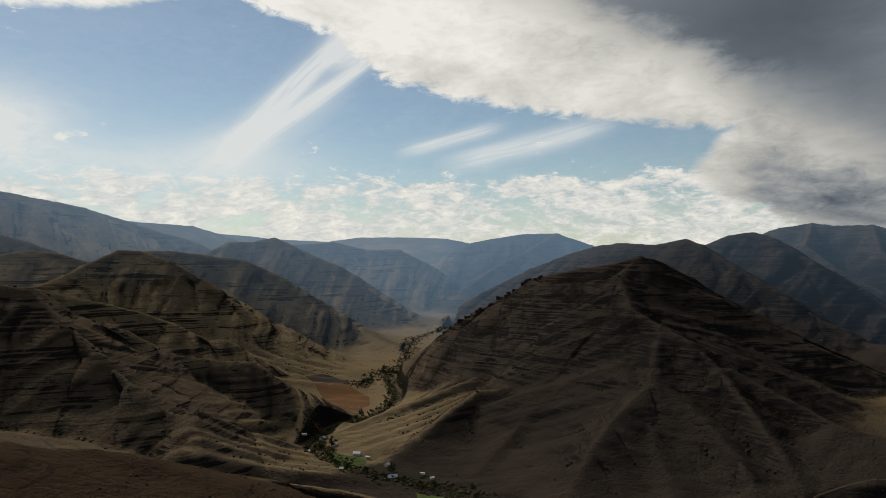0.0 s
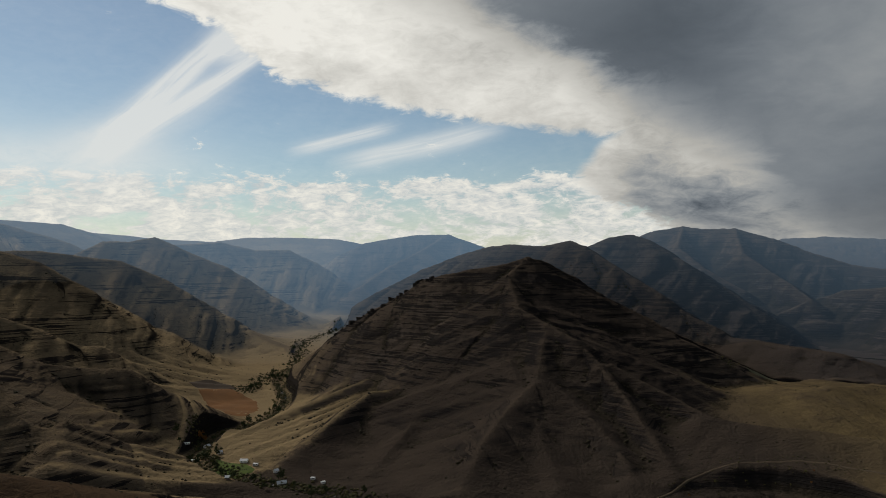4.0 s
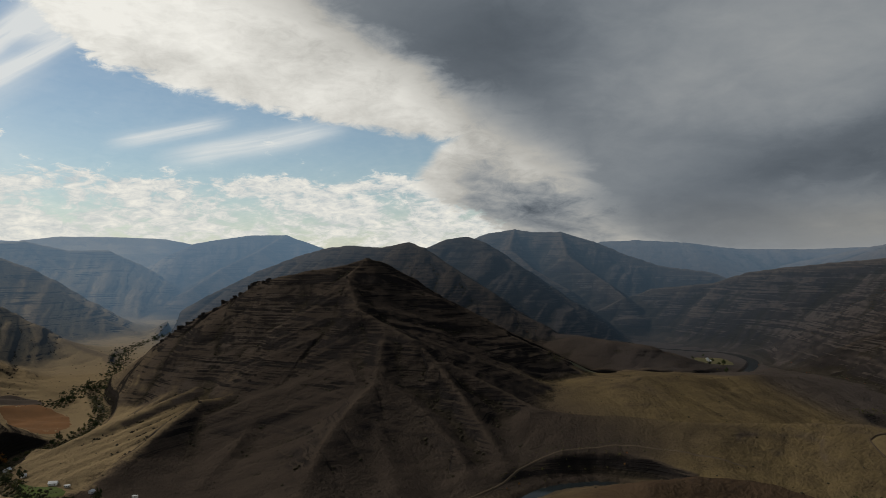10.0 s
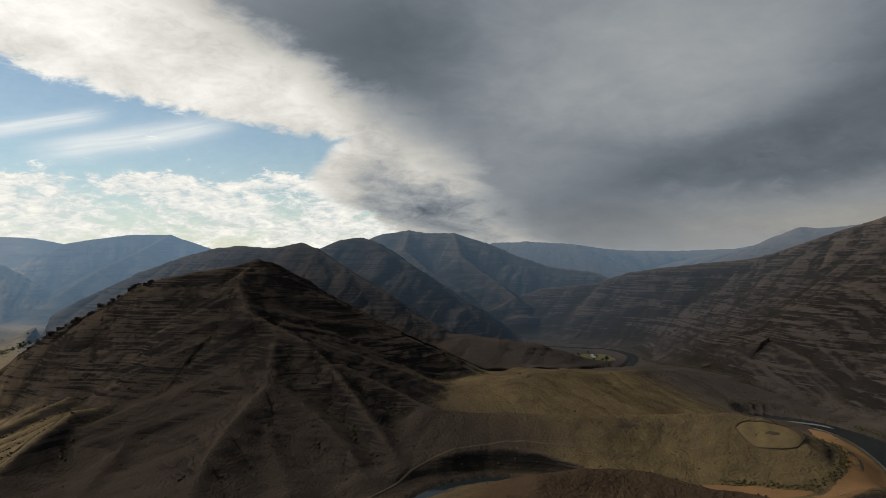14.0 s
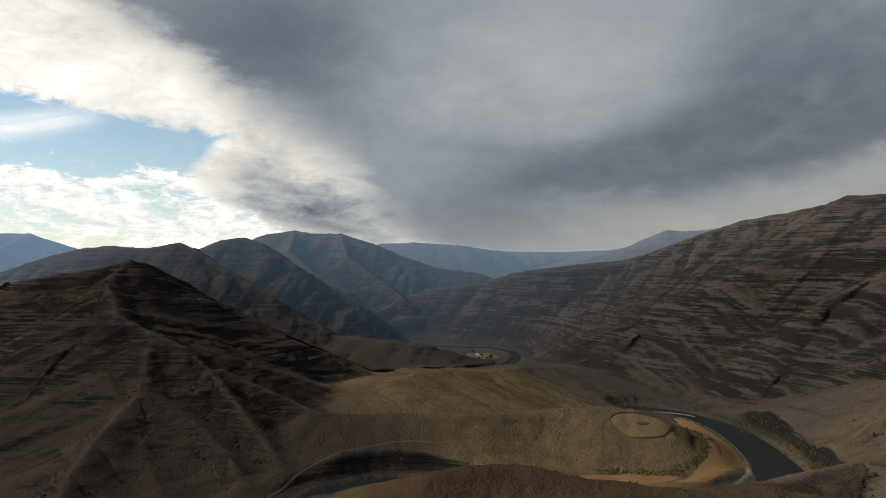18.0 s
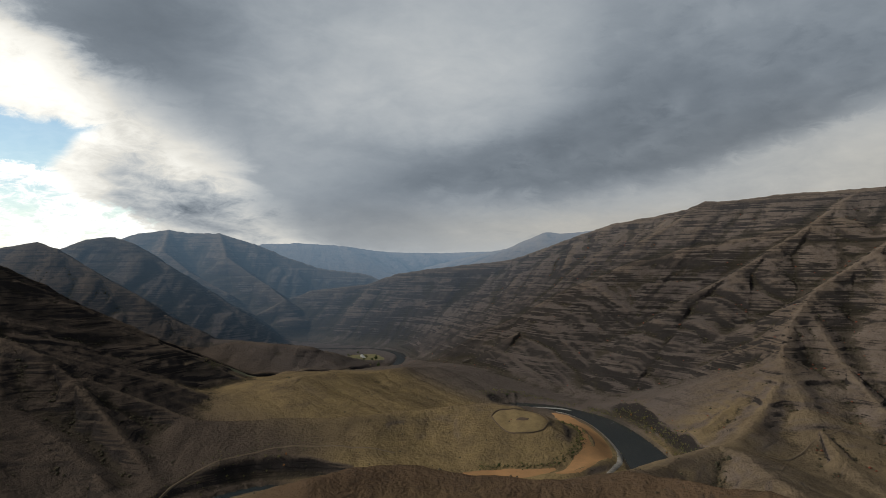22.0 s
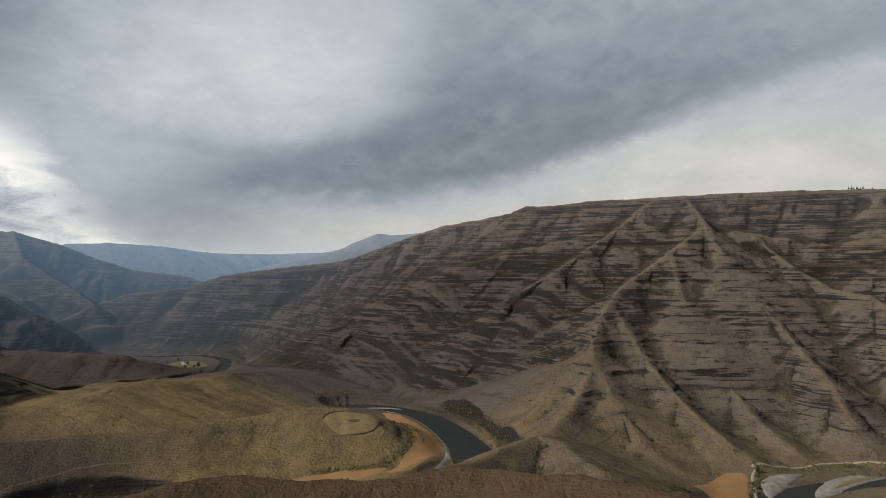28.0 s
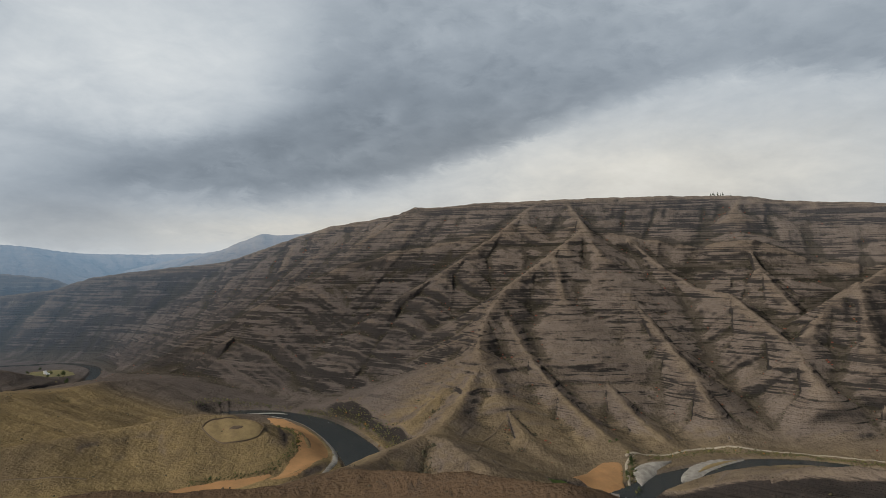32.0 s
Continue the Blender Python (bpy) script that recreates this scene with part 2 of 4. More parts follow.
    ledge = (thin * 3.2 + bed * 2.4 + gaps * 2.0 + fine * 0.5 - 0.13 + rubble_shade * 0.14 - west * 0.22 + px.step(1000.0, 1250.0) * py.step(280.0, 600.0) * height.step(240.0, 380.0, 0.30, 0.0)).step(0.0, 0.06) * slope * upland.op("MAXIMUM", rubble_shade).op("MAXIMUM", talus).op("MAXIMUM", steep.step(0.84, 0.91, 1.0, 0.0)) * (crest * -0.35 + 1.0)
    cliff = (steep + mid * 0.10 + fine * 0.08 + bed * 0.16).step(0.70, 0.82, 1.0, 0.0)
    bare = (ledge + cliff - ledge * cliff).clamp()
    # distant ledges drawn fainter, as part of the painted haze
    colour = mix_colour(tree, bare * (0.85 if glow else 0.95), grass, rock)
    colour = mix_colour(tree, brush * (west * -0.35 + 0.6), colour, BRUSH)  # sage and scrub in the gullies, with crease shade painted into the tone
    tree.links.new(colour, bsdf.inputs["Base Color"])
    bsdf.inputs["Roughness"].default_value = 0.95
    bsdf.inputs["Specular IOR Level"].default_value = 0.0
    relief(tree, bsdf, mid * 2.2 + fine * 0.8 + thin * slope * 2.2 - bare * 0.5, 0.9, 3.5)
    # air haze painted as blue emission, growing with distance, weaker to the east
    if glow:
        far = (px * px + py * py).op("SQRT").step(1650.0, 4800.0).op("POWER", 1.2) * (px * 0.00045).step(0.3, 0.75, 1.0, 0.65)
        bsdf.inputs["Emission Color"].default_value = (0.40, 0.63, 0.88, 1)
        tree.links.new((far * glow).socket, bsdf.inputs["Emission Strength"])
    return m


# golden low grass, brown low grass, worn earth, grey-brown upland grass, pale upland grass, western grass with sunlight
# painted in, reddish near grass, pale crests with light painted in, dark basalt with cloud shade painted in
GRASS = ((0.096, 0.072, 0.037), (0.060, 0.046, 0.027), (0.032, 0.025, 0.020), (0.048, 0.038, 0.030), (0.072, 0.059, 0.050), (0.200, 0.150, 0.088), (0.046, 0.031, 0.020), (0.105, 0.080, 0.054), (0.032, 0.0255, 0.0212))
# gully tone: scrub colour darkened by painted shade; later reused for real bushes
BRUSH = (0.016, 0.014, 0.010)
TALUS = (0.040, 0.035, 0.034)
ROCK = ((0.010, 0.0093, 0.0093), (0.018, 0.016, 0.0155), (0.034, 0.026, 0.022))
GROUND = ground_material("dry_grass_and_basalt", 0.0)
FAR = ground_material("painted_haze_distance", 0.30)


def plain(name, colours, scale, rough=0.9, bump=0.0, metal=0.0):
    m, tree, bsdf = material(name)
    at = place_of(tree)
    n = noise_val(tree, at, scale, 4.0, 0.6)
    f = noise_val(tree, at, scale * 9, 3.0, 0.6)
    c = mix_colour(tree, ((n - 0.5) * 2.4 + (f - 0.5) * 1.2 + 0.5).clamp(), colours[0], colours[1])
    tree.links.new(c, bsdf.inputs["Base Color"])
    bsdf.inputs["Roughness"].default_value, bsdf.inputs["Metallic"].default_value = rough, metal
    bsdf.inputs["Specular IOR Level"].default_value = 0.2 if metal or rough < 0.8 else 0.02
    if bump:
        relief(tree, bsdf, n + f * 0.5, 0.6, bump)
    return m


def water_material():
    m, tree, bsdf = material("river_water")
    at = place_of(tree)
    ripple = noise_val(tree, at, 0.35, 4.0, 0.6)
    riffle = noise_val(tree, at, 0.05, 4.0, 0.65, 0.6)
    white = riffle.step(0.70, 0.80)
    c = mix_colour(tree, white, (0.012, 0.016, 0.018), (0.30, 0.32, 0.33))
    tree.links.new(c, bsdf.inputs["Base Color"])
    tree.links.new((white * 0.4 + 0.08).socket, bsdf.inputs["Roughness"])
    relief(tree, bsdf, ripple, 0.10, 0.4)
    bsdf.inputs["Specular IOR Level"].default_value = 0.3
    return m


WATER = water_material()
SAND = plain("orange_dry_flat", ((0.160, 0.090, 0.042), (0.120, 0.072, 0.036)), 0.03)
GRAVEL = plain("pale_gravel", ((0.15, 0.142, 0.13), (0.07, 0.065, 0.058)), 0.10, bump=0.4)
RED_FIELD = plain("red_brown_field", ((0.125, 0.060, 0.024), (0.095, 0.050, 0.022)), 0.02)
GREEN_FIELD = plain("green_pasture", ((0.06, 0.085, 0.02), (0.045, 0.06, 0.02)), 0.05)

# ---- the lie of the land ----
rng = np.random.default_rng(7)
PERM = np.concatenate([rng.permutation(256)] * 3)
ANGLES = rng.random(256) * 2 * np.pi
GX, GY = np.cos(ANGLES).astype(np.float32), np.sin(ANGLES).astype(np.float32)


def perlin(x, y):
    xi, yi = np.floor(x), np.floor(y)
    fx, fy = (x - xi).astype(np.float32), (y - yi).astype(np.float32)
    xi, yi = xi.astype(np.int64) & 255, yi.astype(np.int64) & 255
    u, v = fx * fx * fx * (fx * (fx * 6 - 15) + 10), fy * fy * fy * (fy * (fy * 6 - 15) + 10)

    def corner(dx, dy):
        k = PERM[PERM[xi + dx] + yi + dy]
        return GX[k] * (fx - dx) + GY[k] * (fy - dy)
    a, b, c, d = corner(0, 0), corner(1, 0), corner(0, 1), corner(1, 1)
    return (a + u * (b - a)) * (1 - v) + (c + u * (d - c)) * v


def fbm(x, y, octaves=4):
    total, amp = 0, 1.0
    for i in range(octaves):
        total, amp, x, y = total + amp * perlin(x, y), amp * 0.5, x * 2.03 + 17.3, y * 2.03 + 5.7
    return total


RIDGES = []


def ridge(name, shape, line):
    """A crest line; shape: fall on its left side, on its right side, depth of its gullies."""
    RIDGES.append((name, shape, np.array(line, dtype=np.float64)))


ridge("far_left", (0.5,0.55,18), [(-2374, 2571, 600), (-2173, 2807, 643), (-1961, 3019, 625), (-1824, 3219, 591), (-1720, 3276, 568), (-1587, 3398, 514), (-1376, 3434, 444), (-1218, 3388, 398)])
ridge("left_behind", (0.55,0.6,14), [(-1738, 2321, 417), (-1525, 2348, 403), (-1429, 2350, 377), (-1262, 2330, 317)])
ridge("left_low", (0.6,0.6,10), [(-1408, 1881, 322), (-1280, 1971, 329), (-1209, 2015, 341), (-1121, 2008, 328), (-1046, 1992, 306)])
ridge("blue_left", (0.45,0.45,0), [(-1872, 3871, 545), (-1753, 3927, 537), (-1484, 4036, 518), (-1288, 4050, 457), (-1119, 4048, 381)])
ridge("blue_back", (0.4,0.4,0), [(-1485, 4438, 491), (-1316, 4491, 476), (-1071, 4556, 450), (-779, 4615, 435)])
ridge("blue_plateau", (0.4,0.4,0), [(-753, 4690, 444), (-562, 4717, 467), (-250, 4743, 465), (25, 4750, 455), (260, 4743, 406), (455, 4728, 361)])
ridge("end_hill", (0.55,0.55,16), [(-50, 4300, 270), (57, 4250, 351), (180, 4246, 410), (338, 4237, 440), (512, 4219, 462), (700, 4192, 463), (899, 4154, 391), (1064, 4063, 313)])
ridge("end_hill_spur", (0.55,0.55,10), [(700, 4192, 463), (513, 3967, 367), (301, 3788, 271), (136, 3597, 170)])
ridge("dark_wood_hill", (0.6,0.62,16), [(-964, 3831, 395), (-782, 3872, 401), (-626, 3900, 413), (-430, 3876, 366), (-254, 3892, 368), (-108, 3848, 296), (18, 3750, 205), (94, 3699, 136)])
ridge("dark_wood_spur", (0.6,0.62,12), [(-626, 3900, 413), (-444, 3724, 278), (-254, 3641, 171), (-116, 3548, 100)])
ridge("spur_d", (0.64,0.62,14), [(-1091, 2902, 289), (-1038, 3027, 350), (-973, 3101, 394), (-892, 3177, 396), (-793, 3203, 417), (-706, 3172, 381), (-621, 3139, 340), (-467, 3065, 282), (-356, 2979, 196), (-203, 2893, 90), (-117, 2848, 55)])
ridge("spur_c", (0.64,0.62,14), [(-1011, 2286, 340), (-949, 2367, 344), (-809, 2450, 320), (-720, 2457, 309), (-568, 2414, 248), (-442, 2379, 173), (-320, 2348, 92), (-182, 2313, 29)])
ridge("spur_b", (0.64,0.62,13), [(-967, 1636, 249), (-975, 1746, 267), (-967, 1842, 298), (-923, 1942, 337), (-876, 1963, 334), (-774, 1931, 309), (-663, 1887, 253), (-574, 1853, 197), (-488, 1816, 134), (-406, 1784, 73), (-358, 1764, 36)])
ridge("fan_b", (0.24,0.26,9), [(-460, 1823, 95), (-330, 1770, 49), (-236, 1724, 26), (-175, 1691, 10)])
ridge("fan_c", (0.28,0.3,9), [(-280, 2333, 74), (-154, 2195, 36), (-87, 2088, 19)])
ridge("spur_a_back", (0.62,0.6,10), [(-974, 1393, 258), (-884, 1475, 246), (-804, 1532, 220), (-700, 1582, 187), (-636, 1587, 163), (-548, 1599, 118), (-510, 1601, 118), (-443, 1600, 81), (-353, 1581, 36)])
ridge("spur_a", (0.60,0.62,12), [(-878, 1025, 300), (-773, 1107, 271), (-735, 1132, 265), (-699, 1149, 258), (-633, 1170, 210), (-563, 1205, 183), (-479, 1219, 136), (-397, 1248, 119), (-357, 1250, 117), (-302, 1239, 71), (-262, 1217, 39)])
ridge("spur_a_front", (0.56,0.60,10), [(-699, 1149, 258), (-609, 1092, 212), (-526, 1034, 165), (-455, 991, 125), (-387, 965, 89), (-295, 924, 52), (-219, 925, 27)])
ridge("near_left", (0.4,0.42,2), [(-313, 295, 228), (-283, 388, 201), (-272, 420, 191), (-242, 460, 175), (-205, 500, 152), (-186, 528, 140), (-157, 548, 118)])
ridge("pyramid_left", (0.66,0.7,10), [(455, 1586, 305), (392, 1598, 290), (279, 1636, 269), (223, 1675, 255), (170, 1702, 219), (93, 1727, 176), (21, 1730, 106), (-29, 1740, 37)])
ridge("pyramid_front", (0.5,0.66,9), [(455, 1586, 305), (389, 1511, 264), (369, 1350, 204), (403, 1267, 175), (434, 1194, 155), (450, 1123, 122), (453, 1046, 90), (449, 949, 55), (439, 842, 20)])
ridge("pyramid_face", (0.6, 0.72, 8), [(389, 1511, 264), (342, 1357, 170), (245, 1321, 103), (122, 1289, 62), (67, 1266, 59), (14, 1195, 43), (-38, 1104, 21), (-64, 1033, 7)])
ridge("pyramid_mid", (0.5,0.55,6), [(273, 1536, 173), (214, 1485, 110), (99, 1427, 60), (5, 1350, 34), (-133, 1183, 10)])
ridge("pyramid_toe_fan_high", (0.42,0.42,5), [(150, 1583, 118), (41, 1449, 56), (-29, 1340, 37), (-80, 1268, 28)])
ridge("pyramid_skirt", (0.34,0.34,5), [(312, 1200, 121), (299, 996, 52), (283, 875, 25), (267, 807, 13)])
ridge("pyramid_skirt_left", (0.5,0.5,5), [(232, 1310, 94), (135, 1142, 37), (80, 1037, 10), (45, 954, -6)])
ridge("pyramid_low", (0.38,0.42,6), [(403, 1267, 175), (331, 1101, 99), (240, 991, 66), (199, 919, 50), (150, 816, 24)])
ridge("pyramid_rib", (0.38,0.42,6), [(359, 1103, 89), (377, 1007, 66), (388, 916, 41), (379, 833, 17)])
ridge("pyramid_right", (0.7,0.8,12), [(455, 1586, 305), (512, 1621, 295), (588, 1648, 261), (647, 1626, 220), (689, 1587, 172), (756, 1512, 115), (787, 1393, 65), (780, 1305, 37)])
ridge("pyramid_toe", (0.7,0.75,6), [(471, 1125, 121), (504, 1078, 97), (542, 1025, 76), (561, 981, 60), (568, 930, 44), (538, 855, 25), (492, 783, 18)])
ridge("ridge_k", (0.66,0.6,12), [(36, 2850, 63), (180, 2874, 171), (367, 2846, 265), (497, 2776, 318), (597, 2705, 352), (684, 2612, 363), (774, 2482, 352), (836, 2356, 369), (867, 2270, 345), (908, 2124, 278), (977, 1949, 195), (1017, 1849, 134), (1058, 1791, 109)])
ridge("ridge_m", (0.66,0.66,14), [(909, 2701, 340), (1010, 2644, 351), (1084, 2582, 387), (1168, 2545, 398), (1198, 2475, 375), (1262, 2330, 290), (1349, 2223, 203), (1395, 2099, 133)])
ridge("bench", (0.36,0.34,5), [(1056, 1792, 87), (1077, 1744, 83), (1112, 1675, 81), (1163, 1578, 74), (1222, 1500, 66), (1266, 1457, 48), (1294, 1432, 25)])
ridge("ridge_top", (0.62,0.66,18), [(1452, 3163, 404), (1543, 3119, 441), (1658, 3060, 457), (1719, 2992, 441), (1814, 2876, 437), (1914, 2750, 389), (2004, 2622, 324), (2096, 2484, 269), (2213, 2312, 243), (2230, 2225, 214)])
ridge("ridge_top_spur", (0.66,0.66,14), [(1814, 2876, 437), (1702, 2651, 325), (1702, 2470, 249), (1703, 2347, 203), (1687, 2210, 150), (1540, 2218, 94)])
ridge("ridge_top_spur_left", (0.66,0.66,14), [(1658, 3060, 457), (1501, 2826, 355), (1493, 2602, 263), (1539, 2399, 182)])
ridge("blue_right", (0.4,0.35,4), [(2355, 3538, 369), (2470, 3458, 409), (2636, 3334, 414), (2843, 3159, 396), (2999, 3082, 371), (3128, 3023, 356), (3401, 2791, 349), (3587, 2548, 358)])
ridge("blue_mid_right", (0.4,0.4,5), [(2467, 3021, 264), (2653, 2859, 246), (2767, 2677, 231), (2828, 2538, 208)])
ridge("blue_peak", (0.45,0.4,3), [(3031, 2761, 242), (3167, 2525, 304), (3229, 2361, 344), (3280, 2201, 373), (3294, 2088, 405), (3297, 1988, 454), (3339, 1916, 446), (3404, 1800, 455), (3526, 1546, 485)])
ridge("mesa_nose", (0.1,0.7,12), [(1639, 2392, 77), (1708, 2319, 121), (1818, 2208, 181), (1946, 2013, 207), (1998, 1904, 248), (2029, 1781, 264), (2068, 1641, 281), (2103, 1478, 295), (2108, 1380, 311), (2114, 1239, 356), (2118, 1085, 400), (2107, 995, 423), (2105, 875, 434), (2100, 780, 451), (2090, 688, 465)])
ridge("mesa", (0.06,0.69,13), [(2086, 700, 470), (2101, 581, 473), (2104, 489, 483), (2130, 296, 485), (2178, 92, 493), (2239, -225, 493), (2227, -319, 487), (2210, -423, 468), (2154, -651, 451), (2013, -1006, 420), (1681, -1419, 367)])
ridge("mesa_spur_one", (0.64,0.6,14), [(2130, 296, 485), (2053, 337, 448), (1955, 371, 398), (1827, 442, 331), (1730, 496, 277), (1623, 599, 202), (1518, 647, 129), (1438, 655, 73)])
ridge("mesa_spur_zero", (0.62,0.6,14), [(2086, 700, 470), (1932, 822, 359), (1786, 901, 242), (1656, 972, 154), (1543, 1038, 96)])
ridge("mesa_spur_two", (0.62,0.60,12), [(2138, 227, 487), (2052, 185, 435), (1954, 153, 388), (1849, 198, 344), (1741, 258, 287), (1599, 318, 228), (1474, 330, 178), (1353, 320, 130), (1245, 298, 96), (1111, 296, 60), (1018, 294, 44)])
ridge("mesa_spur_two_right", (0.52,0.58,8), [(1954, 153, 388), (1827, 108, 315), (1660, 34, 220), (1489, -47, 129), (1357, -92, 83), (1255, -113, 42), (1182, -138, 5)])
ridge("mesa_spur_two_mid", (0.48,0.50,8), [(1777, 219, 309), (1601, 173, 209), (1475, 124, 142), (1358, 81, 81), (1250, 29, 39), (1149, -34, 4)])
ridge("mesa_spur_two_low", (0.46,0.48,8), [(1557, 324, 204), (1371, 228, 117), (1241, 151, 65), (1147, 85, 33), (1060, 25, 11)])
ridge("mesa_fan_a", (0.34,0.34,6), [(1314, 311, 119), (1175, 246, 65), (1065, 179, 27), (983, 117, 7)])
ridge("mesa_fan_b", (0.42,0.42,5), [(1245, 298, 96), (1109, 305, 56), (956, 293, 45)])
ridge("mesa_fan_c", (0.38,0.38,6), [(1314, 311, 119), (1192, 343, 67), (1078, 370, 35)])
ridge("mesa_spur_three", (0.58,0.62,14), [(2164, 160, 491), (2087, 113, 435), (1980, 39, 360), (1849, -47, 281), (1766, -123, 232), (1699, -192, 219), (1581, -244, 171), (1462, -285, 122), (1357, -300, 75), (1293, -310, 11)])
ridge("mesa_spur_four", (0.62,0.64,14), [(2231, -288, 485), (2144, -261, 445), (2023, -260, 371), (1859, -283, 276), (1690, -320, 195), (1584, -341, 143)])
ridge("mesa_spur_five", (0.68,0.7,13), [(2057, -911, 426), (1839, -648, 333), (1717, -507, 267), (1613, -392, 218), (1507, -315, 151)])
ridge("mesa_spur_six", (0.68,0.7,13), [(1661, -447, 247), (1473, -414, 145), (1363, -399, 69), (1313, -408, 3)])
ridge("mesa_spur_seven", (0.68,0.7,13), [(1968, -1091, 414), (1719, -808, 292), (1477, -615, 150), (1379, -538, 4)])
ridge("meadow_back", (0.2,0.24,6), [(723, 1116, 34), (821, 1134, 39), (971, 1143, 52), (1109, 1112, 46), (1202, 1057, 44), (1205, 991, 29)])
ridge("meadow_bench", (0.3,0.23,5), [(554, 973, 58), (590, 940, 55), (621, 914, 55), (688, 864, 54), (735, 812, 52)])
ridge("knoll", (0.42,0.34,4), [(735, 812, 52), (803, 780, 52), (856, 753, 54), (896, 713, 58), (921, 672, 62), (939, 628, 60), (940, 591, 52), (919, 547, 39)])
ridge("saddle", (0.12,0.2,6), [(854, 1084, 73), (926, 1090, 70), (1030, 1063, 59), (1146, 1058, 58), (1214, 1042, 53)])
ridge("near_hill", (0.4,0.35,3), [(352, 486, 91), (394, 479, 108), (437, 468, 110), (470, 449, 108), (513, 382, 101), (559, 312, 95), (600, 275, 102), (599, 226, 105), (542, 139, 125), (496, 60, 140)])
ridge("hillock", (0.35,0.4,2), [(636, 291, 90), (761, 306, 66), (856, 307, 59), (904, 291, 60), (893, 259, 58), (804, 206, 65), (722, 164, 77)])
ridge("hillock_link", (0.35,0.35,4), [(1018, 294, 44), (937, 287, 50)])
ridge("bar_hill", (0.3,0.3,5), [(785, -91, 53), (808, -139, 65), (820, -180, 75), (812, -215, 79), (775, -269, 83), (697, -303, 86)])
ridge("pyramid_toe_rib", (0.62, 0.75, 0), [(61, 1364, 67), (-89, 1259, 30), (-186, 1137, 11)])
ridge("pyramid_toe_rib", (0.62, 0.75, 0), [(70, 1328, 51), (-72, 1223, 22), (-174, 1124, 8)])
ridge("pyramid_toe_rib", (0.62, 0.75, 0), [(30, 1255, 45), (-80, 1187, 16), (-157, 1111, 7)])
ridge("pyramid_toe_rib", (0.62, 0.75, 0), [(4, 1205, 35), (-82, 1152, 12), (-141, 1091, 6)])
ridge("pyramid_toe_rib", (0.62, 0.75, 0), [(-25, 1150, 23), (-79, 1109, 8), (-120, 1068, 3)])
ridge("spur_a_toe_rib", (0.6,0.66,0), [(-354, 978, 92), (-283, 1014, 48), (-196, 1048, 11)])
ridge("spur_a_toe_rib", (0.6,0.66,0), [(-345, 951, 83), (-271, 985, 42), (-181, 1016, 10)])
ridge("spur_a_toe_rib", (0.6,0.66,0), [(-344, 920, 77), (-258, 956, 42), (-166, 984, 9)])
ridge("spur_a_toe_rib", (0.6,0.66,0), [(-320, 899, 72), (-246, 927, 36), (-152, 952, 9)])
ridge("spur_a_toe_rib", (0.6,0.66,0), [(-331, 864, 67), (-234, 897, 34), (-138, 920, 10)])
ridge("spur_b_toe_rib", (0.46,0.5,0), [(-515, 1766, 115), (-398, 1748, 66), (-264, 1725, 34)])
ridge("spur_b_toe_rib", (0.46,0.5,0), [(-496, 1710, 98), (-385, 1700, 53), (-259, 1687, 28)])
ridge("spur_b_toe_rib", (0.46,0.5,0), [(-493, 1648, 84), (-373, 1652, 51), (-253, 1648, 23)])
ridge("spur_b_toe_rib", (0.46,0.5,0), [(-446, 1599, 75), (-360, 1604, 38), (-247, 1610, 19)])
ridge("spur_b_toe_rib", (0.46,0.5,0), [(-466, 1531, 63), (-348, 1557, 32), (-241, 1572, 15)])


# plain slopes that close the canyon behind the camera
ridge("closing_slope", (0.35, 0.4, 6), [(-900, 300, 330), (-1000, -300, 380), (-600, -1000, 400), (0, -1300, 420), (450, -1350, 400)])


def valley(x, y):
    return 0.018 * np.maximum(0, y - 1300) + 0.012 * np.maximum(0, np.hypot(x, y) - 2600)


def smooth_max(a, b, k):
    t = np.clip(0.5 + 0.5 * (a - b) / k, 0, 1)
    return b + (a - b) * t + k * t * (1 - t)


def one_ridge(index, x, y):
    """Height under one crest line, with gullies that run straight down its sides."""
    name, (left, right, gully), p = RIDGES[index]
    best = np.full(x.shape, -1e4)
    off = np.zeros(x.shape)
    chord = p[-1, :2] - p[0, :2]
    chord = chord / max(np.hypot(*chord), 1e-3)
    along = x * chord[0] + y * chord[1]
    for i, (a, b) in enumerate(zip(p[:-1], p[1:])):
        e = b[:2] - a[:2]
        length = max(math.hypot(*e), 1e-3)
        ex, ey = e / length
        rx, ry = x - a[0], y - a[1]
        raw = rx * ex + ry * ey
        t = np.clip(raw, 0, length)
        side = rx * -ey + ry * ex
        over = raw - t
        d = np.sqrt(side * side + over * over)
        c = side / np.maximum(d, 1.0)
        fall = (left + right) / 2 + (left - right) / 2 * c
        soft = 8.0
        h = a[2] + (b[2] - a[2]) * t / length - fall * (np.sqrt(d * d + soft * soft) - soft)
        m = h > best
        best = np.where(m, h, best)
        off = np.where(m, d, off)
    if gully:
        grow = np.clip(off / (8.0 * gully), 0, 1) * np.clip(1.6 - off / 700.0, 0.3, 1)
        wob = along + 14 * perlin(x * 0.012, y * 0.012)
        v1 = 1 - np.minimum(1, np.abs(perlin(wob / 120.0 + index * 7.7, off / 900.0)) * 2.2)
        v2 = 1 - np.minimum(1, np.abs(perlin(wob / 46.0 + index * 3.1, off / 420.0 + 9)) * 2.4)
        v3 = 1 - np.minimum(1, np.abs(perlin(wob / 19.0 + index * 1.9, off / 150.0 + 4)) * 2.2)
        best = best - gully * grow * (0.95 * v1 + 0.36 * v2 + 0.12 * v3) + gully * 0.4 * grow
    return best


